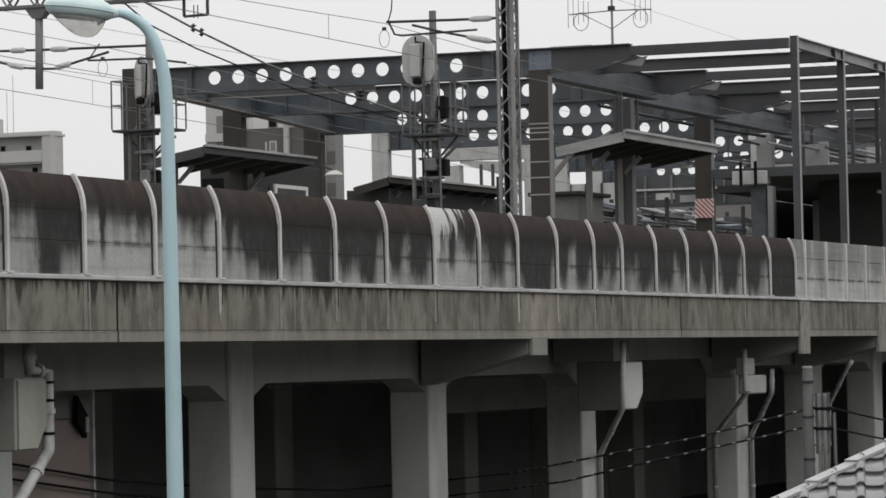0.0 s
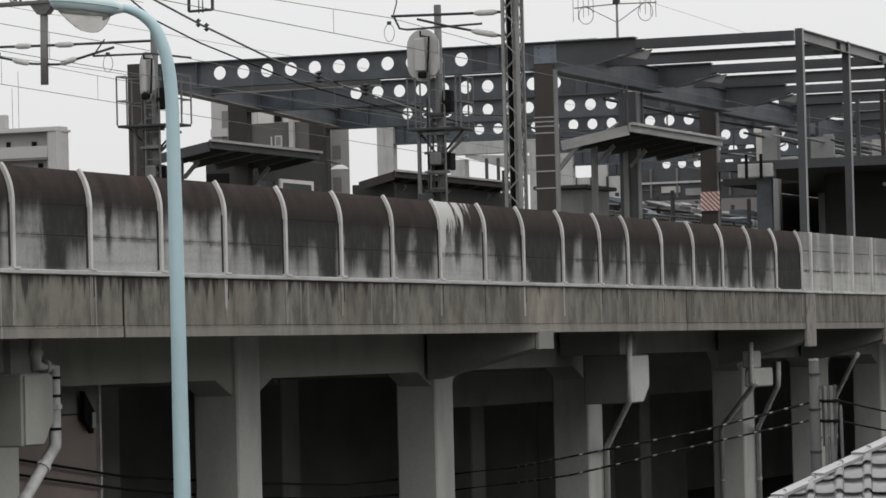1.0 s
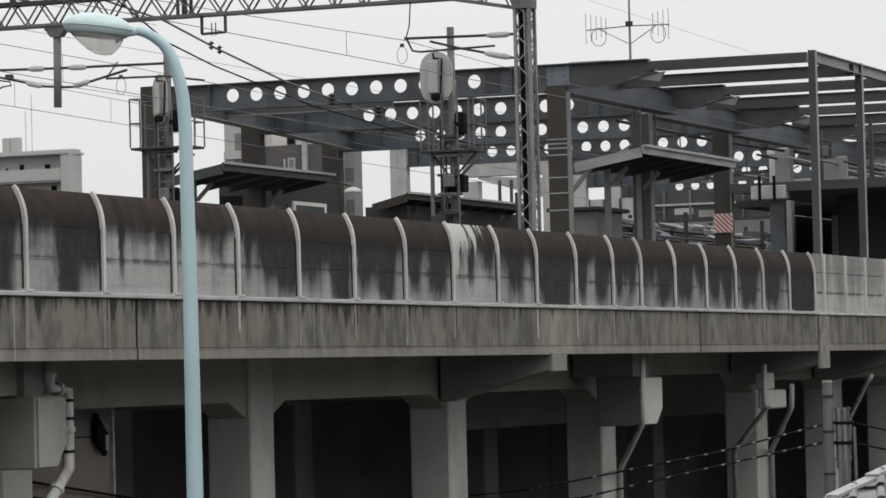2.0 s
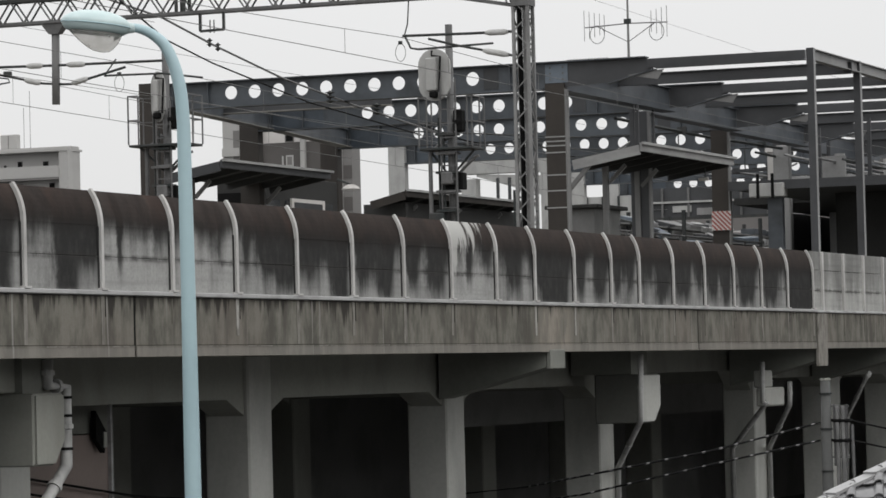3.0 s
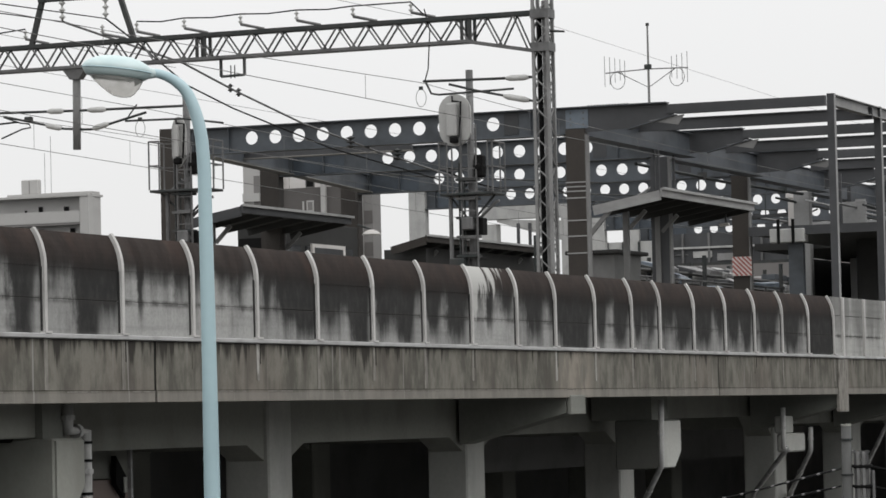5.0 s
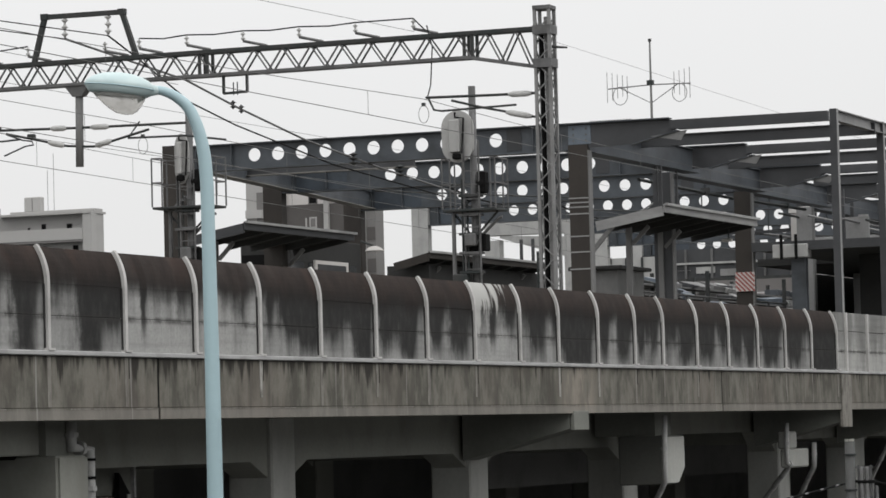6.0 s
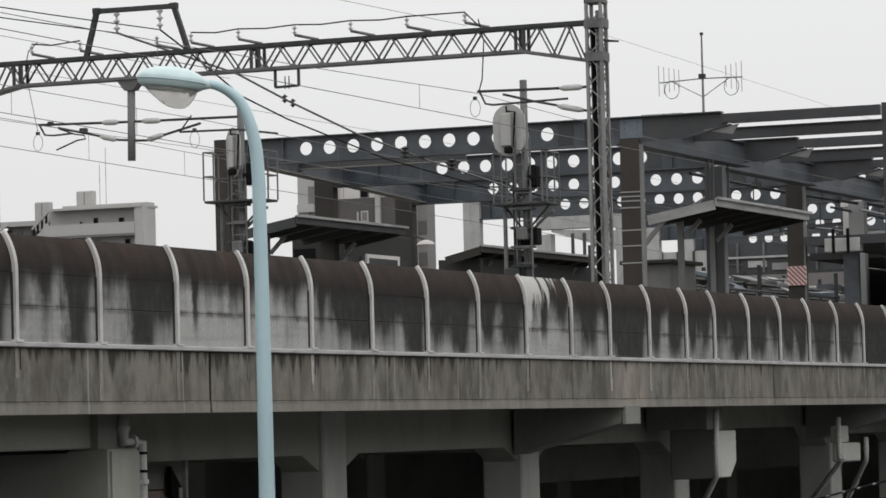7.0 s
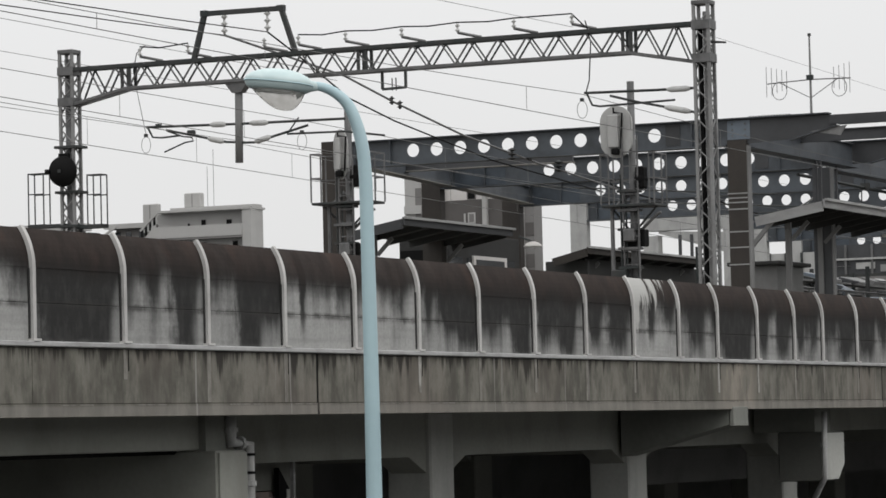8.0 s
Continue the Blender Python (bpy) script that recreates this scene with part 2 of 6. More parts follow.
BROWN_WALL = worn("dark brown tiled wall", (0.105, 0.098, 0.094), (0.085, 0.08, 0.077), 0.8, coarse=(0.1, 0.1, 0.2), fine=(2, 2, 2))
BRICKY = worn("dull brown siding", (0.3, 0.245, 0.225), (0.22, 0.185, 0.17), 0.85, coarse=(0.7, 0.7, 0.7))
PRIMER = worn("tan primer and lit-underside tone", (0.27, 0.262, 0.245), (0.15, 0.145, 0.137), 0.7)
RED = worn("maroon carriage paint", (0.2, 0.018, 0.022), (0.13, 0.012, 0.015), 0.35, spec=0.5)
STRIPE_RED = worn("faded red stripe paint", (0.34, 0.13, 0.12), (0.28, 0.11, 0.1), 0.6)
STRIPE_WHITE = worn("off-white sign paint", (0.62, 0.6, 0.58), (0.5, 0.48, 0.46), 0.6)
GROUND = worn("grey asphalt and dirt", (0.085, 0.083, 0.08), (0.05, 0.05, 0.048), 0.9, coarse=(0.3, 0.3, 0.3))


def glass_material(name, colour, rough=0.05, alpha_like=0.0):
    m, n, l, p = node_setup(name)
    p.inputs["Base Color"].default_value = (*colour, 1)
    p.inputs["Roughness"].default_value = rough
    p.inputs["Specular IOR Level"].default_value = 0.6
    p.inputs["Transmission Weight"].default_value = alpha_like
    return m


PANE = glass_material("dark window glass", (0.03, 0.033, 0.036))
BOWL = worn("dusty prismatic lamp bowl", (0.84, 0.83, 0.8), (0.5, 0.48, 0.44), 0.22, coarse=(6, 6, 6), spec=0.6)
BOWL.node_tree.nodes["Principled BSDF"].inputs["Transmission Weight"].default_value = 0.7
BOWL.node_tree.nodes["Principled BSDF"].inputs["IOR"].default_value = 1.06


# ---- mesh helpers ----
def part(name, bm, material, parent=None, label="", smooth=False):
    """Link a bmesh as one mesh object, under a thing or a part if one is given."""
    me = bpy.data.meshes.new(name)
    bm.normal_update()
    bm.to_mesh(me)
    bm.free()
    me.materials.append(material)
    if smooth:
        for f in me.polygons:
            f.use_smooth = True
    ob = new(name, me)
    ob.parent = parent
    if label:
        ob["label"] = label
    return ob


def thing(name, label, category, at=(0, 0, 0), group="", kind=""):
    ob = new(name)
    ob.location = at
    ob.empty_display_size = 0.2
    tagged(ob, label, category, group, kind)
    return ob


def hull_box(bm, corners):
    v = [bm.verts.new(c) for c in corners]
    for f in ((0, 3, 2, 1), (4, 5, 6, 7), (0, 1, 5, 4), (1, 2, 6, 5), (2, 3, 7, 6), (3, 0, 4, 7)):
        bm.faces.new([v[i] for i in f])
    return v


def box(bm, x0, x1, y0, y1, z0, z1):
    return hull_box(bm, [(x0, y0, z0), (x1, y0, z0), (x1, y1, z0), (x0, y1, z0), (x0, y0, z1), (x1, y0, z1), (x1, y1, z1), (x0, y1, z1)])


def boxed(x0, x1, y0, y1, z0, z1, bevel=0.0):
    bm = bmesh.new()
    box(bm, x0, x1, y0, y1, z0, z1)
    if bevel:
        bmesh.ops.bevel(bm, geom=bm.edges[:], offset=bevel, segments=1, affect="EDGES")
    return bm


def bar(bm, a, b, w, h, up=(0, 0, 1)):
    """A bar of section w by h from a to b."""
    a, b = Vector(a), Vector(b)
    d = (b - a).normalized()
    u = Vector(up)
    if abs(d.dot(u)) > 0.98:
        u = Vector((1, 0, 0))
    s = d.cross(u).normalized() * (w / 2)
    t = s.cross(d).normalized() * (h / 2)
    hull_box(bm, [a - s - t, a + s - t, a + s + t, a - s + t, b - s - t, b + s - t, b + s + t, b - s + t])


def rod(bm, points, radius, sides=8, caps=True):
    """A round rod along points; radius is one number or one per point."""
    pts = [Vector(p) for p in points]
    rings, s = [], None
    for i, p in enumerate(pts):
        d = (pts[min(i + 1, len(pts) - 1)] - pts[max(i - 1, 0)]).normalized()
        u = Vector((0, 0, 1)) if abs(d.z) < 0.9 else Vector((1, 0, 0))
        s = d.cross(u).normalized() if s is None else (s - d * s.dot(d)).normalized()
        t = s.cross(d)
        r = radius[i] if isinstance(radius, (list, tuple)) else radius
        rings.append([bm.verts.new(p + r * (math.cos(k * math.tau / sides) * s + math.sin(k * math.tau / sides) * t)) for k in range(sides)])
    for a, b in zip(rings, rings[1:]):
        for k in range(sides):
            bm.faces.new((a[k], a[(k + 1) % sides], b[(k + 1) % sides], b[k]))
    if caps:
        bm.faces.new(rings[0][::-1])
        bm.faces.new(rings[-1])


def rodded(points, radius, sides=8):
    bm = bmesh.new()
    rod(bm, points, radius, sides)
    return bm


def lathe(bm, profile, origin, axis=(0, 0, 1), sides=16, squash=(1, 1)):
    """Turn (radius, along) pairs round an axis through origin."""
    q = Vector((0, 0, 1)).rotation_difference(Vector(axis)).to_matrix()
    rings = []
    for r, h in profile:
        rings.append([bm.verts.new(Vector(origin) + q @ Vector((r * squash[0] * math.cos(k * math.tau / sides), r * squash[1] * math.sin(k * math.tau / sides), h))) for k in range(sides)])
    for a, b in zip(rings, rings[1:]):
        for k in range(sides):
            bm.faces.new((a[k], a[(k + 1) % sides], b[(k + 1) % sides], b[k]))
    bm.faces.new(rings[0][::-1])
    bm.faces.new(rings[-1])


def sagging(a, b, sag, count=12):
    a, b = Vector(a), Vector(b)
    return [a.lerp(b, i / count) - Vector((0, 0, sag * 4 * (i / count) * (1 - i / count))) for i in range(count + 1)]


def wire(name, points, radius, label, material=None, category="wire", group=""):
    ob = part(name, rodded(points, radius, 5), material or WIRE, None, "", True)
    return tagged(ob, label, category, group)


# ---- ground ----
bm = bmesh.new()
bmesh.ops.create_grid(bm, x_segments=40, y_segments=40, size=2500)
ground = tagged(part("ground", bm, GROUND), "grey asphalt and dirt ground below the railway viaduct", "ground", kind="structure")

# plain unseen street houses, beside and behind the viewpoint, added to block skylight
for x0, x1, y0, y1, z1 in ((-34, -4, 5, 18, 9), (-40, -6, -12, 2, 8), (-5, 26, -16, -6, 7.5), (30, 62, -14, -3, 8), (66, 110, -8, 6, 8.5), (114, 160, -4, 10, 9)):
    h = thing("blocker_house", "plain grey house added out of view to block skylight", "house", ((x0 + x1) / 2, (y0 + y1) / 2, 0), "street houses")
    h.location = (0, 0, 0)
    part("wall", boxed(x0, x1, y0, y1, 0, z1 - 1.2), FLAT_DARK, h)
    bm = bmesh.new()
    ym = (y0 + y1) / 2
    hull_box(bm, [(x0 - 0.4, y0 - 0.4, z1 - 1.19), (x1 + 0.4, y0 - 0.4, z1 - 1.19), (x1 + 0.4, y1 + 0.4, z1 - 1.19), (x0 - 0.4, y1 + 0.4, z1 - 1.19),
                  (x0, ym - 0.1, z1 + 1), (x1, ym - 0.1, z1 + 1), (x1, ym + 0.1, z1 + 1), (x0, ym + 0.1, z1 + 1)])
    part("roof", bm, STEEL_GREY, h)

# ---- the viaduct ----
WALL_Y = 20.0
POSTS = [11.1, 13.1, 15.15, 17.15, 19.2, 21.2, 23.2, 25.25, 27.25, 29.3, 31.3, 33.33, 35.36, 37.4, 39.45, 41.49, 43.5, 45.55, 47.58, 49.6, 51.62, 53.65,
         55.5, 57.52, 59.53, 61.15, 63.2, 65.22, 67.2, 69.17, 71.14, 73.14]
NEW_POSTS = [73.95, 75.72, 77.5, 79.28, 81.05, 82.85, 84.65, 86.45, 88.25, 90.05, 91.85, 93.65, 95.45, 97.25, 99.05, 100.85]
DECK_END = 150.0

viaduct = thing("viaduct", "grey concrete railway viaduct on square columns, streaked with soot", "viaduct", (60, 22, 0), kind="structure")
viaduct.location = (0, 0, 0)
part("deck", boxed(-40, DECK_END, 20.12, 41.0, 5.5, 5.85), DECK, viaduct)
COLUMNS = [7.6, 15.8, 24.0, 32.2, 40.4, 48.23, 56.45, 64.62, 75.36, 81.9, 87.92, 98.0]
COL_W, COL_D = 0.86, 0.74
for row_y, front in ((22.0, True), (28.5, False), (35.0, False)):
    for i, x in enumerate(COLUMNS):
        # rear rows take darker PIER: the shade under the deck is in the colour
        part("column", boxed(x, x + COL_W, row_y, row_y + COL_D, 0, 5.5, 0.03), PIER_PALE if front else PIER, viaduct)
    # beams between the columns with haunched ends
    for x0, x1 in zip(COLUMNS, COLUMNS[1:]):
        a, b = x0 + COL_W, x1
        bm = bmesh.new()
        flat = 5.03 if 60 < x0 < 70 else 4.83
        deep = 5.04 if x0 == 32.2 else 4.58
        flat = deep if x0 == 32.2 else flat
        prof = [(a, deep), (a + 0.62, flat), (b - 0.62, flat), (b, deep), (b, 5.5), (a, 5.5)]
        lo = [bm.verts.new((px, row_y + 0.08, pz)) for px, pz in prof]
        hi = [bm.verts.new((px, row_y + COL_D - 0.08, pz)) for px, pz in prof]
        bm.faces.new(lo)
        bm.faces.new(hi[::-1])
        for k in range(6):
            bm.faces.new((lo[k], hi[k], hi[(k + 1) % 6], lo[(k + 1) % 6]))
        bmesh.ops.recalc_face_normals(bm, faces=bm.faces[:])
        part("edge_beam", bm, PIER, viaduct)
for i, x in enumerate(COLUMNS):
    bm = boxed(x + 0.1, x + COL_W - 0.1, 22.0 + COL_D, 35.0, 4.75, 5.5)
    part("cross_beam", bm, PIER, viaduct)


def bracket(x, y_in, z_in, y_out, z_out, width=0.72, material=PIER):
    """A tapering cantilever under the deck edge."""
    bm = bmesh.new()
    hull_box(bm, [(x, y_out, z_out), (x + width, y_out, z_out), (x + width, y_in, z_in), (x, y_in, z_in),
                  (x, y_out, 5.497), (x + width, y_out, 5.497), (x + width, y_in, 5.497), (x, y_in, 5.497)])
    bmesh.ops.recalc_face_normals(bm, faces=bm.faces[:])
    return part("bracket", bm, material, viaduct)


for x in (56.12, 73.5, 80.3):
    bracket(x, 22.0, 4.7, 20.04, 5.2, material=DECK)
for x in (56.12, 73.4, 80.3):
    part("bracket_end", boxed(x, x + 0.74, 19.95, 20.03, 5.17 if x < 60 else 5.08, 5.5 + (0.72 if x > 73 else 0), 0.012), PARAPET_PALE if x > 60 else DECK, viaduct, "concrete bracket end block")
for x, z, y_in, w in ((38.72, 4.12, 27.5, 0.8), (62.92, 4.1, 21.5, 1.18)):
    bm = bmesh.new()
    prof = [(x, z), (x + w * 0.66, z), (x + w, z + 0.3), (x + w, 5.03), (x, 5.03)]
    lo = [bm.verts.new((px, 20.6, pz)) for px, pz in prof]
    hi = [bm.verts.new((px, y_in, pz)) for px, pz in prof]
    bm.faces.new(lo)
    bm.faces.new(hi[::-1])
    for q in range(5):
        bm.faces.new((lo[q], hi[q], hi[(q + 1) % 5], lo[(q + 1) % 5]))
    bmesh.ops.recalc_face_normals(bm, faces=bm.faces[:])
    bmesh.ops.bevel(bm, geom=bm.edges[:], offset=0.02, segments=1, affect="EDGES")
    # far head: shade coloured into its sides, light into its end plate
    part("beam_head", bm, SHADED_HEAD if x > 50 else PIER, viaduct, "concrete cross beam head")
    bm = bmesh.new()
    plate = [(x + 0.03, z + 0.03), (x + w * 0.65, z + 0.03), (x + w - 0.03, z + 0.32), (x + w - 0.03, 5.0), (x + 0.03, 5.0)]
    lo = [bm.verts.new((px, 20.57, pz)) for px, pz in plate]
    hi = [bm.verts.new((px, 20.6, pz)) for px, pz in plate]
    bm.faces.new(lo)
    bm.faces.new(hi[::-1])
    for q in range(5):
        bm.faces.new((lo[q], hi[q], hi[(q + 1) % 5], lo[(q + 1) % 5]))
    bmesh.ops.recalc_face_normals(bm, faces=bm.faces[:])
    # a paler plate paints the lit end of the far head
    part("head_plate", bm, PIER_PALE if x > 50 else PIER, viaduct, "concrete beam end face")
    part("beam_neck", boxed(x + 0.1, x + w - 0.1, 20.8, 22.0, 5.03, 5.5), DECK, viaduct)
part("beam_head", boxed(71.9, 73.4, 20.75, 20.95, 4.25, 4.65, 0.03), PIER_PALE, viaduct)
part("beam_head", boxed(71.7, 72.55, 20.76, 20.94, 4.651, 5.02, 0.03), PIER_PALE, viaduct)

part("edge_beam", boxed(30.0, 39.12, 20.9, 21.3, 5.04, 5.497, 0.02), PIER, viaduct, "plain edge beam beside the drain recess")

# added hoardings close the space under the deck; dark colour deepens its shade
part("hoarding", boxed(-40, DECK_END, 37.0, 37.15, 0, 5.5), INNER, viaduct)
part("hoarding", boxed(-40, -39.8, 20.4, 37.0, 0, 5.5), INNER, viaduct)
part("hoarding", boxed(DECK_END - 0.2, DECK_END, 20.4, 37.0, 0, 5.5), INNER, viaduct)
part("partition_trim", boxed(45.4, 45.46, 22.9, 23.1, 0, 4.95), COPING, viaduct)
part("partition", boxed(41.4, 45.39, 22.95, 23.07, 4.42, 4.98), DECK, viaduct)
part("partition", boxed(41.4, 45.39, 22.95, 23.07, 0, 4.4), BRICKY, viaduct, "dull brown siding partition under the deck")
part("partition", boxed(66.0, 92.0, 26.0, 26.12, 4.0, 5.5), INNER, viaduct)
part("partition", boxed(58.0, 100.0, 31.0, 31.12, 0, 4.7), INNER, viaduct)

bm = bmesh.new()
wedge = [(44.78, 4.74), (45.11, 4.43), (45.04, 4.13), (44.77, 4.34)]
lo = [bm.verts.new((x, 22.82, z)) for x, z in wedge]
hi = [bm.verts.new((x, 22.9, z)) for x, z in wedge]
bm.faces.new(lo)
bm.faces.new(hi[::-1])
for q in range(4):
    bm.faces.new((lo[q], hi[q], hi[(q + 1) % 4], lo[(q + 1) % 4]))
bmesh.ops.recalc_face_normals(bm, faces=bm.faces[:])
hood = tagged(part("wall_hood", bm, BLACK), "black angled hood on the partition edge under the deck", "hood")
part("face_plate", boxed(44.99, 45.09, 22.8, 22.815, 4.21, 4.43), PIER_PALE, hood, "pale face plate")

# parapet in long pours with narrow open joints
JOINTS = [-40.0, -8.0, 8.0, 24.2, 40.36, 64.72, 73.36, 89.6, 110.0, DECK_END]
parapet = thing("parapet", "stained brown-grey concrete parapet along the viaduct edge", "parapet", kind="structure")
for a, b in zip(JOINTS, JOINTS[1:]):
    part("parapet_length", boxed(a + 0.031, b - 0.031, 19.98, 20.12, 5.61, 6.24, 0.006), PARAPET, parapet)
    part("bottom_lip", boxed(a + 0.031, b - 0.031, 19.972, 20.12, 5.46, 5.6065, 0.003), PARAPET, parapet)
    part("joint_filler", boxed(b - 0.03, b + 0.03, 19.99, 20.11, 5.46, 6.24), BLACK, parapet)
part("coping", boxed(-40, 73.3, 19.93, 20.2, 6.245, 6.305, 0.01), COPING, parapet, "pale concrete coping strip")
part("coping", boxed(73.31, DECK_END, 19.94, 20.2, 6.235, 6.29, 0.01), COPING, parapet)
rng = random.Random(4)
for x in POSTS + NEW_POSTS:
    if x < 30:
        continue
    drop = rng.choice((0.62, 0.62, 0.5, 0.35))
    part("fixing_strip", boxed(x - 0.045, x + 0.045, 19.972, 19.979, 6.24 - drop, 6.24), LIME if x in (43.5, 55.5, 57.52) else rng.choice((PARAPET_PALE, PARAPET_PALE, PARAPET)), parapet)

for x in POSTS[10::2]:
    # short open cracks below the post feet
    part("crack", boxed(x + 0.075, x + 0.088, 19.974, 19.979, 6.24 - 0.2 - 0.15 * (x % 1.0), 6.235), BLACK, parapet, "dark crack")
for x0, x1 in zip(POSTS[11:], POSTS[12:]):
    # lime crust broken along the drip groove
    a = x0 + (x1 - x0) * rng.uniform(0.05, 0.4)
    part("lime_ridge", boxed(a, a + (x1 - x0) * rng.uniform(0.2, 0.55), 19.968, 19.9715, 5.588, 5.602), PARAPET_PALE, parapet, "pale lime ridge")

# ---- noise barrier: curved bays, then straight bays ----
barrier = thing("noise_barrier", "precast noise barrier with rust-brown curved tops and grey streaked panels between pale posts", "noise barrier", kind="structure")
ARC_R, ARC_Z, ARC_A = 0.76, 7.12, radians(35)


def arc(offset, steps=7):
    """The curved top in section, leaning in over the track; offset moves it towards the street."""
    return [(20.02 + ARC_R - (ARC_R + offset) * math.cos(ARC_A * k / steps), ARC_Z + (ARC_R + offset) * math.sin(ARC_A * k / steps)) for k in range(steps + 1)]


def swept(x0, x1, outer, inner):
    bm = bmesh.new()
    ring = outer + inner[::-1]
    a = [bm.verts.new((x0, y, z)) for y, z in ring]
    b = [bm.verts.new((x1, y, z)) for y, z in ring]
    n = len(ring)
    for k in range(n):
        bm.faces.new((a[k], a[(k + 1) % n], b[(k + 1) % n], b[k]))
    half = len(outer)
    for k in range(half - 1):
        bm.faces.new((a[k], a[n - 1 - k], a[n - 2 - k], a[k + 1]))
        bm.faces.new((b[k], b[k + 1], b[n - 2 - k], b[n - 1 - k]))
    bmesh.ops.recalc_face_normals(bm, faces=bm.faces[:])
    return bm


# soot runs of each bay: centre across the bay, half width, strength, reach downwards
BAYS = {
    31.3: ((0.85, 0.12, 0.5, 0.5),),
    33.33: ((0.3, 0.2, 1.0, 1.0), (0.68, 0.2, 1.15, 1.0)),
    35.36: ((0.72, 0.13, 0.95, 1.0), (0.05, 0.08, 0.5, 0.8), (0.4, 0.06, 0.3, 0.7)),
    37.4: ((0.56, 0.14, 1.2, 1.0), (0.85, 0.14, 0.8, 0.75), (0.1, 0.06, 0.3, 0.5)),
    39.45: ((0.27, 0.04, 0.75, 0.75), (0.82, 0.06, 0.5, 0.6)),
    41.49: ((0.8, 0.06, 0.4, 0.5),),
    43.5: ((0.5, 0.12, 0.85, 0.7), (0.82, 0.17, 1.05, 0.85), (0.18, 0.05, 0.5, 0.6)),
    45.55: ((0.2, 0.16, 0.7, 0.75), (0.78, 0.13, 1.1, 1.0), (0.5, 0.12, 0.6, 0.6)),
    47.58: ((0.28, 0.16, 0.85, 0.8), (0.62, 0.16, 0.95, 0.95)),
    49.6: ((0.2, 0.1, 0.95, 0.8), (0.7, 0.15, 1.0, 0.95)),
    51.62: ((0.42, 0.06, 0.7, 0.7), (0.8, 0.1, 0.5, 0.4)),
    53.65: ((0.48, 0.15, 0.85, 0.85), (0.9, 0.08, 0.4, 0.5)),
    55.5: ((0.5, 0.27, 1.35, 1.0), (0.15, 0.1, 0.6, 0.7)),
    57.52: ((0.2, 0.1, 0.8, 0.7), (0.72, 0.14, 0.8, 0.85)),
    59.53: ((0.25, 0.1, 0.8, 0.8), (0.75, 0.1, 0.8, 0.8)),
    61.15: ((0.74, 0.17, 1.0, 0.95), (0.3, 0.1, 0.4, 0.6)),
    63.2: ((0.36, 0.18, 1.0, 0.8), (0.85, 0.08, 0.6, 0.7)),
    65.22: ((0.3, 0.13, 0.9, 0.8), (0.75, 0.15, 1.0, 0.9)),
    67.2: ((0.5, 0.24, 1.05, 0.85),),
    69.17: ((0.42, 0.22, 0.9, 0.85),),
    71.14: ((0.5, 0.6, 0.75, 1.0),),
}
PALE_BAYS = {31.3: 0.4, 39.45: 0.4, 41.49: 0.4, 51.62: 0.4, 35.36: 0.38, 71.14: 0.24}
BAY_BIAS = {31.3: -0.35, 39.45: -0.35, 41.49: -0.4, 51.62: -0.3, 35.36: -0.25, 37.4: -0.2, 55.5: 0.1, 71.14: 0.15}
for i, (x0, x1) in enumerate(zip(POSTS, POSTS[1:])):
    a, b = x0 + 0.03, x1 - 0.03
    bands = BAYS.get(x0, ((0.3 + 0.1 * (i % 5), 0.2, 0.8, 0.7),))
    pale = PALE_BAYS.get(x0, 0.35)
    soot = barrier_material("barrier concrete", x0, x1 - x0, bands, (pale, pale, pale * 0.97), 7.1 if x0 == 51.62 else 7.05,
                            bias=BAY_BIAS.get(x0, 0.0 if x0 > 57 else -0.12), lime=x0 == 51.62)
    part("panel", boxed(a, b, 20.0, 20.09, 6.305, 6.727, 0.006), soot, barrier)
    part("panel", boxed(a, b, 20.0 + rng.uniform(0, 0.006), 20.09, 6.733, 7.1195, 0.001), soot, barrier)
    part("curved_panel", swept(a, b, arc(0.02), arc(-0.06)), soot, barrier)
for x0, x1 in zip(POSTS, POSTS[1:]):
    part("joint_backing", boxed(x0 + 0.03, x1 - 0.03, 20.03, 20.085, 6.7, 6.76), BARRIER_BACK, barrier)
    part("joint_backing", boxed(x0 + 0.03, x1 - 0.03, 20.01, 20.085, 7.09, 7.14), BARRIER_BACK, barrier)
    # dark strips stand in for the shadow gap and stain beside each post
    part("gasket", boxed(x1 - 0.07, x1 - 0.042, 19.985, 19.999, 6.305, 7.11), CANOPY_UNDER, barrier, "dark strip painting the shadow gap and grime beside a post")
for x in POSTS:
    outer = [(19.955, 6.305), (19.955, 7.12)] + [(y, z) for y, z in arc(0.065)[1:]]
    inner = [(20.06, 6.305), (20.06, 7.12)] + [(y, z) for y, z in arc(-0.04)[1:]]
    part("post", swept(x - 0.034, x + 0.034, outer, inner), POST, barrier)
    part("base_plate", boxed(x - 0.08, x + 0.08, 19.92, 20.0, 6.305, 6.33), POST, barrier)
for x0, x1 in zip([73.19] + NEW_POSTS, NEW_POSTS):
    for z0, z1 in ((6.29, 6.71), (6.72, 7.15), (7.16, 7.56)):
        part("straight_panel", boxed(x0 + 0.03, x1 - 0.03, 20.0 + rng.uniform(0, 0.01), 20.08, z0, z1, 0.006), BARRIER_NEW, barrier)
for x in NEW_POSTS:
    part("post", boxed(x - 0.05, x + 0.05, 19.955, 20.07, 6.29, 7.56, 0.005), POST, barrier)

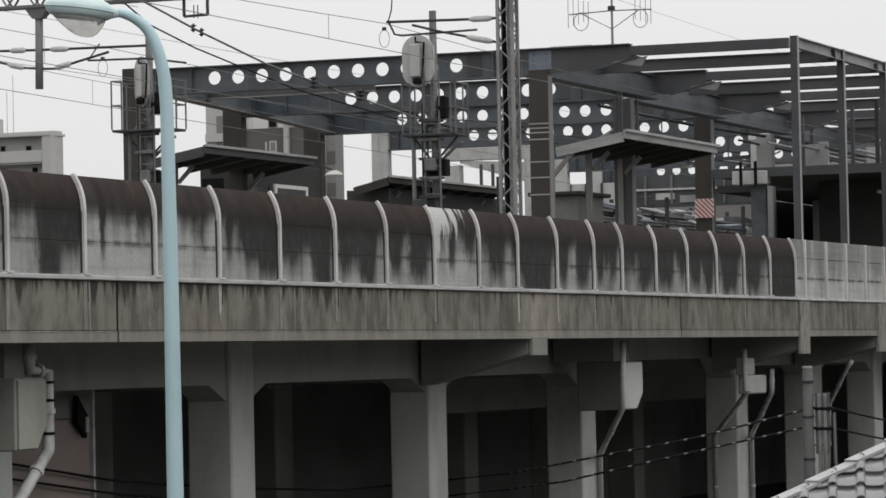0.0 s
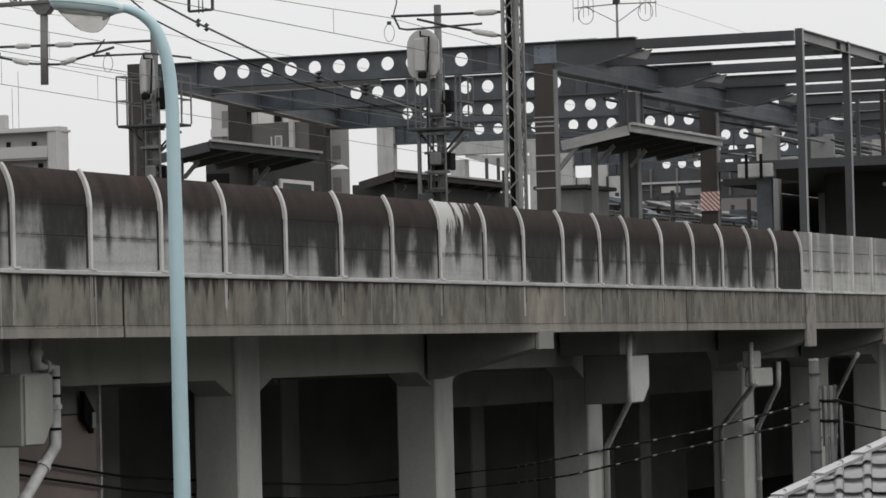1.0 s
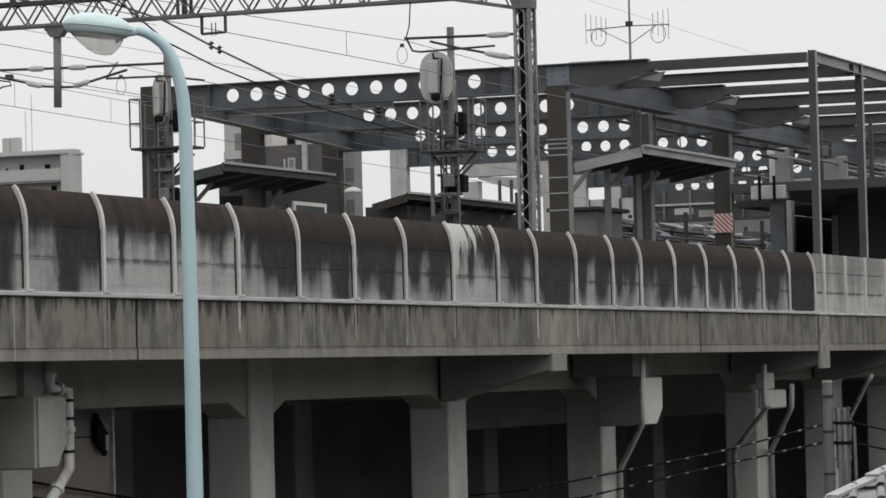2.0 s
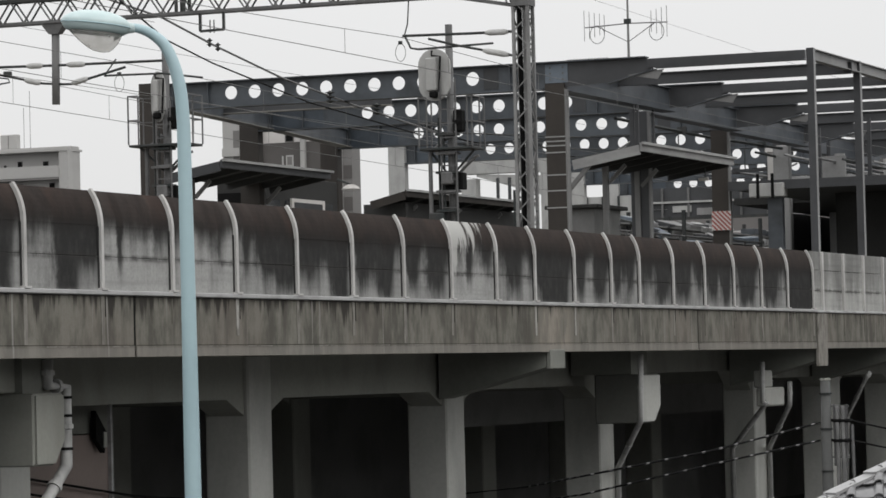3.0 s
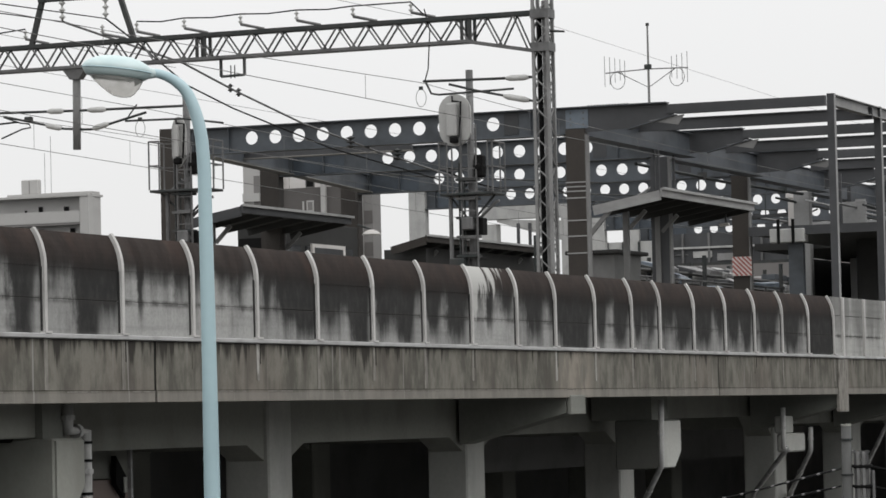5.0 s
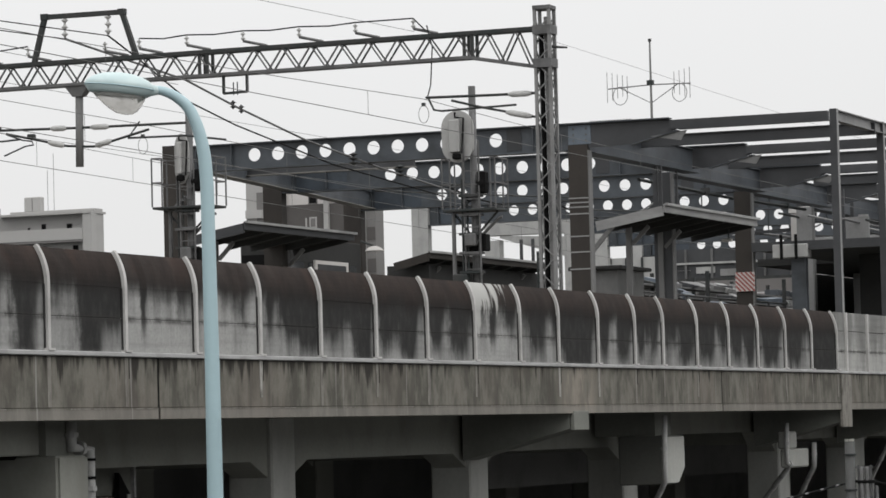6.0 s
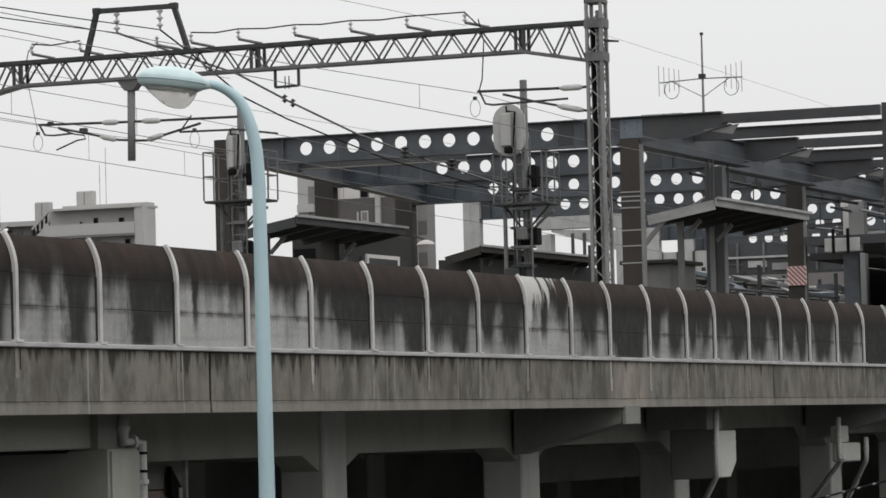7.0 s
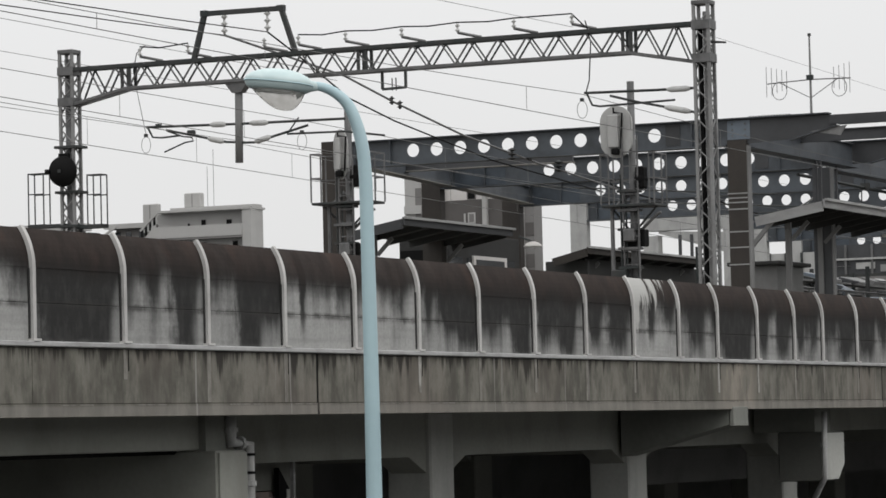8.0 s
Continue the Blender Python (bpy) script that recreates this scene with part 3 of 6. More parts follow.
# ---- tracks ----
TRACKS = (23.7, 29.4, 34.3)
part_b = tagged(part("track_bed", boxed(-40, DECK_END, 20.6, 40.8, 5.85, 6.0), BALLAST), "brown-grey track ballast on the viaduct deck", "ballast", kind="stuff")
for y in TRACKS:
    track = thing("railway_track", "steel running rails on concrete sleepers", "track", (8, y, 6.0), "tracks on the deck")
    for side in (-0.53, 0.53):
        part("rail", boxed(0, DECK_END - 8, side - 0.035, side + 0.035, 0.06, 0.21, 0.01), GALV_DARK, track)
    bm = bmesh.new()
    for k in range(int((DECK_END - 8) / 0.65)):
        box(bm, 0.2 + k * 0.65, 0.42 + k * 0.65, -1.0, 1.0, 0.0, 0.07)
    part("sleepers", bm, PIER, track)["kind"] = "stuff"

# ---- overhead line portal ----
PX = 58.95
portal = thing("overhead_line_portal", "grey lattice steel portal spanning the railway tracks", "portal", (PX, 28, 6.0))
portal.location = (0, 0, 0)


def lattice_mast(y, top, parent):
    bm = bmesh.new()
    w = 0.135
    for sx in (-w, w):
        for sy in (-w, w):
            bar(bm, (PX + sx, y + sy, 5.9), (PX + sx, y + sy, top), 0.055, 0.055)
    z, flip = 6.1, 1
    while z < top - 0.3:
        for s in (-w, w):
            bar(bm, (PX - flip * w, y + s, z), (PX + flip * w, y + s, z + 0.27), 0.018, 0.03)
            bar(bm, (PX + s, y - flip * w, z), (PX + s, y + flip * w, z + 0.27), 0.03, 0.018)
        z += 0.27
        flip = -flip
    mast = part("lattice_mast", bm, GALV_PALE, parent)
    part("mast_cap", boxed(PX - 0.17, PX + 0.17, y - 0.17, y + 0.17, top - 0.08, top, 0.01), GALV, mast)
    for z in (12.28, 11.68):
        part("collar_plate", boxed(PX - 0.175, PX + 0.175, y - 0.175, y + 0.175, z, z + 0.16), GALV, mast)
    return mast


MAST_R, MAST_L = 21.32, 34.42
lattice_mast(MAST_R, 12.8, portal)
near_mast = [o for o in portal.children if o.name.startswith("lattice_mast")][0]
part("cable_duct", boxed(PX - 0.05, PX + 0.06, MAST_R - 0.11, MAST_R - 0.0, 5.95, 12.6, 0.01), POST_GREY, near_mast, "pale grey cable duct")
part("cable_core", rodded([(PX + 0.02, MAST_R + 0.07, 5.95), (PX + 0.02, MAST_R + 0.07, 12.3)], 0.045, 8), BLACK, near_mast, "black cable core")
far_mast = lattice_mast(MAST_L, 12.78, portal)
part("cable_duct", rodded([(PX + 0.02, MAST_L + 0.02, 5.95), (PX + 0.02, MAST_L + 0.02, 12.6)], 0.085, 10), GALV, far_mast, "", True)
part("foot_bracket", boxed(PX - 0.2, PX + 0.2, MAST_L - 0.5, MAST_L + 0.55, 9.12, 9.2), BLACK, far_mast, "sooty bracket plate")
part("foot_box", boxed(PX - 0.25, PX - 0.15, MAST_L - 0.42, MAST_L - 0.1, 8.85, 9.12, 0.02), GALV_DARK, far_mast)
part("foot_box", boxed(PX - 0.25, PX - 0.15, MAST_L + 0.05, MAST_L + 0.42, 8.8, 9.1, 0.02), BLACK, far_mast)
for z in (9.32, 9.98, 10.86):
    part("mast_bracket", boxed(PX - 0.2, PX + 0.2, MAST_L - 0.26, MAST_L + 0.26, z, z + 0.05), GALV_DARK, far_mast)
bm = bmesh.new()
HALF = 0.12
for s in (-HALF, HALF):
    bar(bm, (PX + s, MAST_R, 12.39), (PX + s, MAST_L, 12.39), 0.08, 0.07)
part("top_chord", bm, GALV_DARK, portal)
bm = bmesh.new()
for s in (-HALF, HALF):
    bar(bm, (PX + s, 22.75, 11.95), (PX + s, 33.1, 11.95), 0.07, 0.055)
    bar(bm, (PX + s, MAST_R + 0.12, 11.7), (PX + s, 22.75, 11.95), 0.07, 0.055)
    bar(bm, (PX + s, MAST_L - 0.12, 11.7), (PX + s, 33.1, 11.95), 0.07, 0.055)
part("bottom_chord", bm, GALV, portal)
count, y0, y1 = 44, 21.55, 34.2
for k in range(count):
    ya, yb = y0 + (y1 - y0) * k / count, y0 + (y1 - y0) * (k + 1) / count
    za, zb = (12.37, 11.96) if k % 2 else (11.96, 12.37)
    lowest = lambda y: 11.96 if 22.75 < y < 33.1 else 11.96 - 0.22 * (max(22.75 - y, y - 33.1))
    za, zb = max(za, 0) if za > 12 else lowest(ya), zb if zb > 12 else lowest(yb)
    for s in (-HALF, HALF):
        bm = bmesh.new()
        bar(bm, (PX + s, ya, za), (PX + s, yb, zb), 0.02, 0.045, (1, 0, 0))
        part("lacing_bar", bm, GALV_DARK if s > 0 else GALV, portal)
for y in (22.75, 28.05, 33.1):
    bm = bmesh.new()
    for s in (-HALF, HALF):
        for o in (-0.08, 0.08):
            bar(bm, (PX + s, y + o, 11.95), (PX + s, y + o, 12.38), 0.05, 0.05)
    part("stiffening_frame", bm, GALV_DARK, portal)
# bent frame on the beam
bm = bmesh.new()
for a, b in (((31.66, 12.43), (31.42, 13.28)), ((31.42, 13.28), (29.78, 13.27)), ((29.78, 13.27), (29.5, 12.43))):
    bar(bm, (PX, a[0], a[1]), (PX, b[0], b[1]), 0.09, 0.09, (1, 0, 0))
bent = part("feeder_frame", bm, GALV_DARK, portal)
for y, z in ((31.42, 13.28), (29.78, 13.27)):
    part("gusset", boxed(PX - 0.06, PX + 0.06, y - 0.07, y + 0.07, z - 0.05, z + 0.06), GALV_DARK, bent)


def insulator(name, bottom, top, parent, discs=3, r=0.07, glaze=None):
    bm = bmesh.new()
    n = discs * 4
    prof = []
    for k in range(n + 1):
        prof.append(((r if k % 4 == 2 else r * 0.4 if k % 4 in (1, 3) else 0.018), (top - bottom[2]) * k / n))
    lathe(bm, prof, bottom, sides=10)
    return part(name, bm, glaze or PORCELAIN, parent, "grey porcelain insulator", True)


insulator("hanging_insulator", (PX, 31.0, 12.86), 13.26, portal)
insulator("hanging_insulator", (PX, 30.08, 12.86), 13.26, portal)
# short stand-off arms with pin insulators along the beam
for y in (32.82, 31.77, 30.13, 29.41, 28.42, 27.26, 26.12, 24.99, 23.84):
    arm = part("stand_off_arm", rodded([(PX + 0.1, y - 0.42, 12.45), (PX - 0.05, y, 12.55)], 0.03, 6), GALV, portal)
    insulator("pin_insulator", (PX - 0.05, y, 12.55), 12.72, arm, 2, 0.05)
# drop post, hook frame
bm = bmesh.new()
hull_box(bm, [(PX - 0.1, 30.63, 11.72), (PX + 0.1, 30.63, 11.72), (PX + 0.1, 30.82, 11.72), (PX - 0.1, 30.82, 11.72),
              (PX - 0.12, 30.46, 11.93), (PX + 0.12, 30.46, 11.93), (PX + 0.12, 30.98, 11.93), (PX - 0.12, 30.98, 11.93)])
part("drop_bracket", bm, GALV, portal)
part("drop_post", rodded([(PX, 30.72, 11.75), (PX, 30.74, 10.39)], 0.075, 12), POST_GREY, portal, "dull grey round drop post", True)
bm = bmesh.new()
for a, b in (((27.7, 11.95), (27.7, 11.6)), ((27.7, 11.6), (27.22, 11.61)), ((27.22, 11.61), (27.22, 11.95))):
    bar(bm, (PX, *a), (PX, *b), 0.045, 0.045, (1, 0, 0))
part("hook_frame", bm, GALV_DARK, portal)


def cantilever(points_top, points_low, insul, loop_at, parent):
    arm = part("registration_arm", rodded([(PX, y, z) for y, z in points_top], 0.027, 6), GALV_DARK, parent)
    part("stay_tube", rodded([(PX, y, z) for y, z in points_low], 0.025, 6), GALV_DARK, arm)
    for (ya, za), (yb, zb) in insul:
        part("rod_insulator", rodded([(PX, ya, za), (PX, ya + (yb - ya) * 0.2, za + (zb - za) * 0.2), (PX, yb + (ya - yb) * 0.2, zb + (za - zb) * 0.2), (PX, yb, zb)], [0.03, 0.055, 0.055, 0.03], 8), PORCELAIN, arm, "pale grey rod insulator", True)
    y, z = loop_at
    ring = [(PX, y + 0.1 * math.sin(k * math.tau / 14), z + 0.16 * math.cos(k * math.tau / 14)) for k in range(15)]
    part("jumper_loop", rodded(ring, 0.006, 4), WIRE, arm)
    part("wire_clamp", boxed(PX - 0.03, PX + 0.03, y - 0.03, y + 0.03, z + 0.15, z + 0.21), GALV_DARK, arm)


cantilever([(21.5, 11.24), (22.3, 11.25), (23.65, 11.28)], [(21.5, 10.8), (22.6, 11.05), (23.15, 11.2)], [((21.6, 11.24), (22.05, 11.245)), ((21.6, 10.82), (22.1, 10.93))], (23.7, 10.98), portal)
cantilever([(30.74, 11.13), (32.73, 11.18)], [(30.74, 10.78), (31.0, 10.8), (32.3, 11.1)], [((31.0, 11.14), (31.35, 11.15)), ((31.05, 10.81), (31.4, 10.89))], (32.75, 10.84), portal)
cantilever([(30.74, 11.13), (28.5, 11.1)], [(30.74, 10.77), (30.4, 10.76), (29.27, 11.02)], [((30.5, 11.13), (30.1, 11.12)), ((30.4, 10.77), (30.05, 10.85))], (29.4, 10.72), portal)
bm = rodded([(PX, 23.6, 11.26), (PX, 23.5, 11.05), (PX, 23.35, 11.02), (PX, 21.9, 11.05)], 0.02, 6)
part("steady_arm", bm, GALV_DARK, portal)
bm = rodded([(PX, 32.7, 11.16), (PX, 32.6, 10.98), (PX, 32.4, 10.96), (PX, 32.0, 10.98)], 0.02, 6)
part("steady_arm", bm, GALV_DARK, portal)
part("down_lead", rodded(sagging((PX, 32.95, 12.0), (PX, 32.75, 11.05), 0.0), 0.007, 5), WIRE, portal)
part("steady_arm", rodded([(PX, 32.28, 11.08), (PX, 31.95, 10.96), (PX, 31.75, 10.93), (PX, 31.72, 10.86), (PX, 31.9, 10.84), (PX, 32.35, 10.68)], 0.016, 6), GALV_DARK, portal)
part("arm_clamp", boxed(PX - 0.05, PX + 0.05, 31.68, 31.84, 10.97, 11.07, 0.02), GALV_DARK, portal)
part("arm_clamp", boxed(PX - 0.05, PX + 0.05, 32.42, 32.52, 11.16, 11.23, 0.01), GALV_DARK, portal)
part("down_lead", rodded([(PX, 32.95, 12.0), (PX, 33.0, 12.3), (PX, 32.92, 12.62), (PX - 0.05, 32.7, 12.76)], 0.01, 5), CABLE, portal)
part("down_lead", rodded([(PX, 23.6, 12.6), (PX, 23.5, 12.2), (PX, 23.55, 11.5), (PX, 23.62, 11.28)], 0.012, 5), CABLE, portal)
part("bus_wire", rodded([(PX - 0.05, y, 12.74 - (0.05 if k % 2 else 0)) for k, y in enumerate((31.77, 32.4, 32.82))], 0.014, 5), CABLE, portal)
part("bus_wire", rodded([(PX - 0.05, y, z) for y, z in ((29.41, 12.74), (28.9, 12.7), (28.42, 12.74), (27.85, 12.71), (27.26, 12.74), (26.7, 12.71), (26.12, 12.74), (25.5, 12.71), (24.99, 12.74), (24.4, 12.74), (23.84, 12.74), (23.6, 12.5))], 0.014, 5), CABLE, portal)

part("pull_off_arm", rodded([(PX, 29.71, 10.88), (PX, 28.49, 10.86), (PX + 1.5, 28.39, 10.88)], 0.022, 6), GALV_DARK, portal)
part("pull_off_link", rodded([(PX, 29.71, 10.88), (PX, 29.46, 11.18)], 0.014, 6), GALV_DARK, portal)
for y in (27.42, 27.5):
    part("hook_pin", rodded([(PX, y, 11.56), (PX, y, 11.8)], 0.012, 6), GALV_DARK, portal)
part("wire_anchor", rodded([(PX, MAST_R - 0.14, 12.05), (PX, MAST_R - 0.42, 12.02)], [0.03, 0.018], 6), GALV_DARK, portal)

# round-backed signal and service cages on the far mast
signal = thing("mast_signal", "black round signal head seen from behind on the lattice mast", "railway signal", (0, 0, 0))
bm = bmesh.new()
lathe(bm, [(0.04, -0.13), (0.2, -0.12), (0.235, -0.06), (0.29, -0.05), (0.3, 0.0), (0.29, 0.05), (0.24, 0.06)], (PX - 0.3, 34.43, 10.4), (1, 0, 0), 20)
part("backplate", bm, BLACK, signal, "", True)
part("hinge", boxed(PX - 0.4, PX - 0.32, 34.7, 34.78, 10.36, 10.45), BLACK, signal)
part("rear_boss", boxed(PX - 0.46, PX - 0.42, 34.4, 34.46, 10.37, 10.43), GALV_DARK, signal)
part("clamp", boxed(PX - 0.28, PX - 0.16, 34.34, 34.54, 10.2, 10.75), BLACK, signal)
for ya, yb, z0, z1 in ((34.98, 35.32, 9.4, 10.4), (33.7, 34.0, 9.35, 10.32)):
    cage = thing("mast_service_cage", "thin steel service cage beside the lattice mast", "service cage", (0, 0, 0), "mast cages")
    bm = bmesh.new()
    for x in (PX - 0.12, PX + 0.12):
        for y in (ya, yb):
            bar(bm, (x, y, z0), (x, y, z1), 0.02, 0.02)
        for z in (z0, (z0 + z1) / 2 + 0.1, z1):
            bar(bm, (x, ya, z), (x, yb, z), 0.02, 0.022)
    for y in (ya, yb):
        for z in (z0, z1):
            bar(bm, (PX - 0.12, y, z), (PX + 0.12, y, z), 0.025, 0.025)
    part("cage_frame", bm, GALV_DARK, cage)
    part("cage_floor", boxed(PX - 0.16, PX + 0.16, min(ya, yb, MAST_L + 0.1), max(ya, yb, MAST_L - 0.1), z0 - 0.06, z0), GALV_DARK, cage)

# ---- signal posts between the tracks ----
def signal_post(x, y, top, label, shift, wide=0.34, floor=1.98, left=(0.85, 0.6), right=(-0.72, -0.45), case=(-0.26, 0.22)):
    s = thing("signal_post", label, "railway signal", (x, y, 5.97), "signal posts")
    zt = top - 5.97
    part("pole", rodded([(0, 0, 0), (0, 0, zt)], 0.075, 10), GALV, s, "", True)
    bm = bmesh.new()
    prof = []
    for k in range(24):
        a = k * math.tau / 24
        yy, zz = wide * math.cos(a), 0.34 * math.sin(a)
        prof.append((yy, zz + (0.18 if zz >= 0 else -0.18)))
    zc = zt - 1.0
    f = [bm.verts.new((-0.14, yy + shift, zz + zc)) for yy, zz in prof]
    b = [bm.verts.new((-0.08, yy + shift, zz + zc)) for yy, zz in prof]
    bm.faces.new(f)
    bm.faces.new(b[::-1])
    for k in range(24):
        bm.faces.new((f[k], b[k], b[(k + 1) % 24], f[(k + 1) % 24]))
    bmesh.ops.recalc_face_normals(bm, faces=bm.faces[:])
    head = part("backboard", bm, SIGNAL_GREY, s, "pale grey oval backboard")
    part("lamp_box", boxed(-0.26, -0.14, shift - 0.23 * wide, shift + 0.4 * wide, zc - 0.32, zc + 0.33, 0.015), SIGNAL_GREY, head)
    part("conduit", rodded([(-0.2, shift - 0.12, zc - 0.35), (-0.2, shift - 0.16, zc + 0.36), (-0.2, shift + 0.02, zc + 0.38), (-0.2, shift + 0.02, zc + 0.48)], 0.022, 6), BLACK, head)
    part("lamp_hood", boxed(-0.3, -0.14, shift - 0.08, shift + 0.06, zc - 0.46, zc - 0.34, 0.02), BLACK, head)
    # ladder and caged platform
    bm = bmesh.new()
    for side in (-0.16, 0.16):
        bar(bm, (-0.2, side - 0.02, 0.1), (-0.2, side - 0.02, zt - 1.1), 0.03, 0.035)
    for k in range(int((zt - 1.2) / 0.28)):
        bar(bm, (-0.2, -0.18, 0.2 + k * 0.28), (-0.2, 0.14, 0.2 + k * 0.28), 0.022, 0.022)
    part("ladder", bm, GALV, s)
    zp = zt - floor
    platform = part("cage_platform", boxed(-0.3, 0.4, right[0], left[0], zp - 0.05, zp, 0.01), GALV_DARK, s)
    ends = []
    for px in (-0.3, 0.4):
        ends += [((px, py, zp), (px, py, zp + 1.0)) for py in (*right, *left[::-1])]
        for z in (zp + 0.5, zp + 1.0):
            ends += [((px, right[0], z), (px, right[1], z)), ((px, left[1], z), (px, left[0], z))]
    for py in (right[0], left[0]):
        ends += [((-0.3, py, z), (0.4, py, z)) for z in (zp + 0.5, zp + 1.0)]
    for p, q0 in ends:
        bm = bmesh.new()
        bar(bm, p, q0, 0.026, 0.026)
        part("cage_rail", bm, GALV, platform)
    bm = bmesh.new()
    bar(bm, (0, left[0] - 0.1, zp - 0.03), (0, 0.06, zp - 0.55), 0.035, 0.035)
    bar(bm, (0, right[0] + 0.05, zp - 0.03), (0, -0.06, zp - 0.5), 0.035, 0.035)
    part("platform_brace", bm, GALV_DARK, platform)
    bm = bmesh.new()
    lathe(bm, [(0.04, -0.12), (0.09, -0.1), (0.11, 0.0), (0.11, 0.12), (0.08, 0.14)], (-0.1, -0.2, zp + 0.5), (1, 0, 0), 14)
    part("marker_light", bm, BLACK, s, "black round marker light")
    part("marker_light", boxed(-0.2, 0.05, -0.3, -0.12, zp + 0.3, zp + 0.75, 0.03), BLACK, s, "black marker light casing")
    part("relay_case", boxed(-0.12, 0.15, case[0], case[1], 2.8, 3.14, 0.02), BLACK, s, "black relay case")
    part("side_pipe", rodded([(-0.1, 0.42, 0.0), (-0.1, 0.42, zp - 0.1), (0.0, 0.1, zp + 0.2)], 0.045, 8), GALV, s)
    for k, oy in enumerate((-0.12, 0.1, 0.2)):
        part("conduit", rodded([(-0.12 - 0.03 * k, oy, 0.3), (-0.12 - 0.03 * k, oy, zp + 0.3 * k)], 0.02, 6), GALV_DARK, s)
    for k in range(7):
        z = 1.6 + 0.38 * k
        part("pipe_clip", boxed(-0.24, 0.08, -0.16, 0.26, z, z + 0.05), GALV if k % 2 else GALV_DARK, s)
    part("junction_box", boxed(-0.25, 0.0, 0.1, 0.42, 2.0, 2.35, 0.02), GALV_DARK, s)
    part("junction_box", boxed(-0.28, -0.05, -0.1, 0.14, 2.9, 3.15, 0.02), GALV, s)
    part("horn_arm", rodded([(0, -0.05, zp - 0.6), (-0.1, -0.55, zp - 0.2), (-0.1, -0.62, zp - 0.18)], 0.03, 6), GALV, s)
    return s


signal_post(64.95, 25.07, 12.07, "grey railway signal post with oval backboard, ladder and service cage", 0.28, floor=2.46, left=(0.57, 0.4), right=(-0.56, -0.46))
signal_post(64.95, 31.33, 11.95, "grey railway signal post with oval backboard beside a brown steel column", 0.12, 0.16, left=(0.73, 0.5), right=(-0.62, -0.4))

# ---- station steelwork: parallel bents with holed girders ----
FX, PITCH = 73.5, 7.93
HOLE_START = [33.79, 33.68, 35.45, 36.31, 34.6, 36.7, 38.0]
OUTER_Y = [35.54, 36.62, 37.8, 39.0, 37.0, 38.8, 40.2]
MIDDLE_Y = [25.55, 26.2, 26.55, 27.1, 27.6, 28.1, 28.6]
G_TOP, G_BOT = 11.97, 11.4


def holed_web(bm, x, thick, y0, y1, z0, z1, holes, r):
    """A web plate in the plane of the bent, with round openings cut through it."""
    def cell(ya, yb, hole):
        if hole is None:
            for xs in (x - thick / 2, x + thick / 2):
                bm.faces.new([bm.verts.new((xs, *p)) for p in ((ya, z0), (yb, z0), (yb, z1), (ya, z1))])
            return
        zc, n = (z0 + z1) / 2 + 0.03, 24
        circ, rect = [], []
        for k in range(n):
            a = k * math.tau / n + math.tau / n / 2
            c, s = math.cos(a), math.sin(a)
            circ.append((hole + r * c, zc + r * s))
            reach = min(((yb - hole) if c > 0 else (hole - ya)) / max(abs(c), 1e-6), ((z1 - zc) if s > 0 else (zc - z0)) / max(abs(s), 1e-6))
            rect.append((hole + reach * c, zc + reach * s))
        for side in (-1, 1):
            xs = x + side * thick / 2
            ci = [bm.verts.new((xs, *p)) for p in circ]
            re = [bm.verts.new((xs, *p)) for p in rect]
            for k in range(n):
                bm.faces.new((ci[k], ci[(k + 1) % n], re[(k + 1) % n], re[k]))
            for cy, cz in ((ya, z0), (yb, z0), (yb, z1), (ya, z1)):
                near = sorted(range(n), key=lambda k: (rect[k][0] - cy) ** 2 + (rect[k][1] - cz) ** 2)[:2]
                bm.faces.new((re[near[0]], re[near[1]], bm.verts.new((xs, cy, cz))))
        a = [bm.verts.new((x - thick / 2, *p)) for p in circ]
        b = [bm.verts.new((x + thick / 2, *p)) for p in circ]
        for k in range(n):
            bm.faces.new((a[k], a[(k + 1) % n], b[(k + 1) % n], b[k]))
    edges = sorted(holes)
    at = y0
    for i, h in enumerate(edges):
        half = 0.294
        if h - half > at + 1e-4:
            cell(at, h - half, None)
        cell(h - half, h + half, h)
        at = h + half
    if at < y1 - 1e-4:
        cell(at, y1, None)


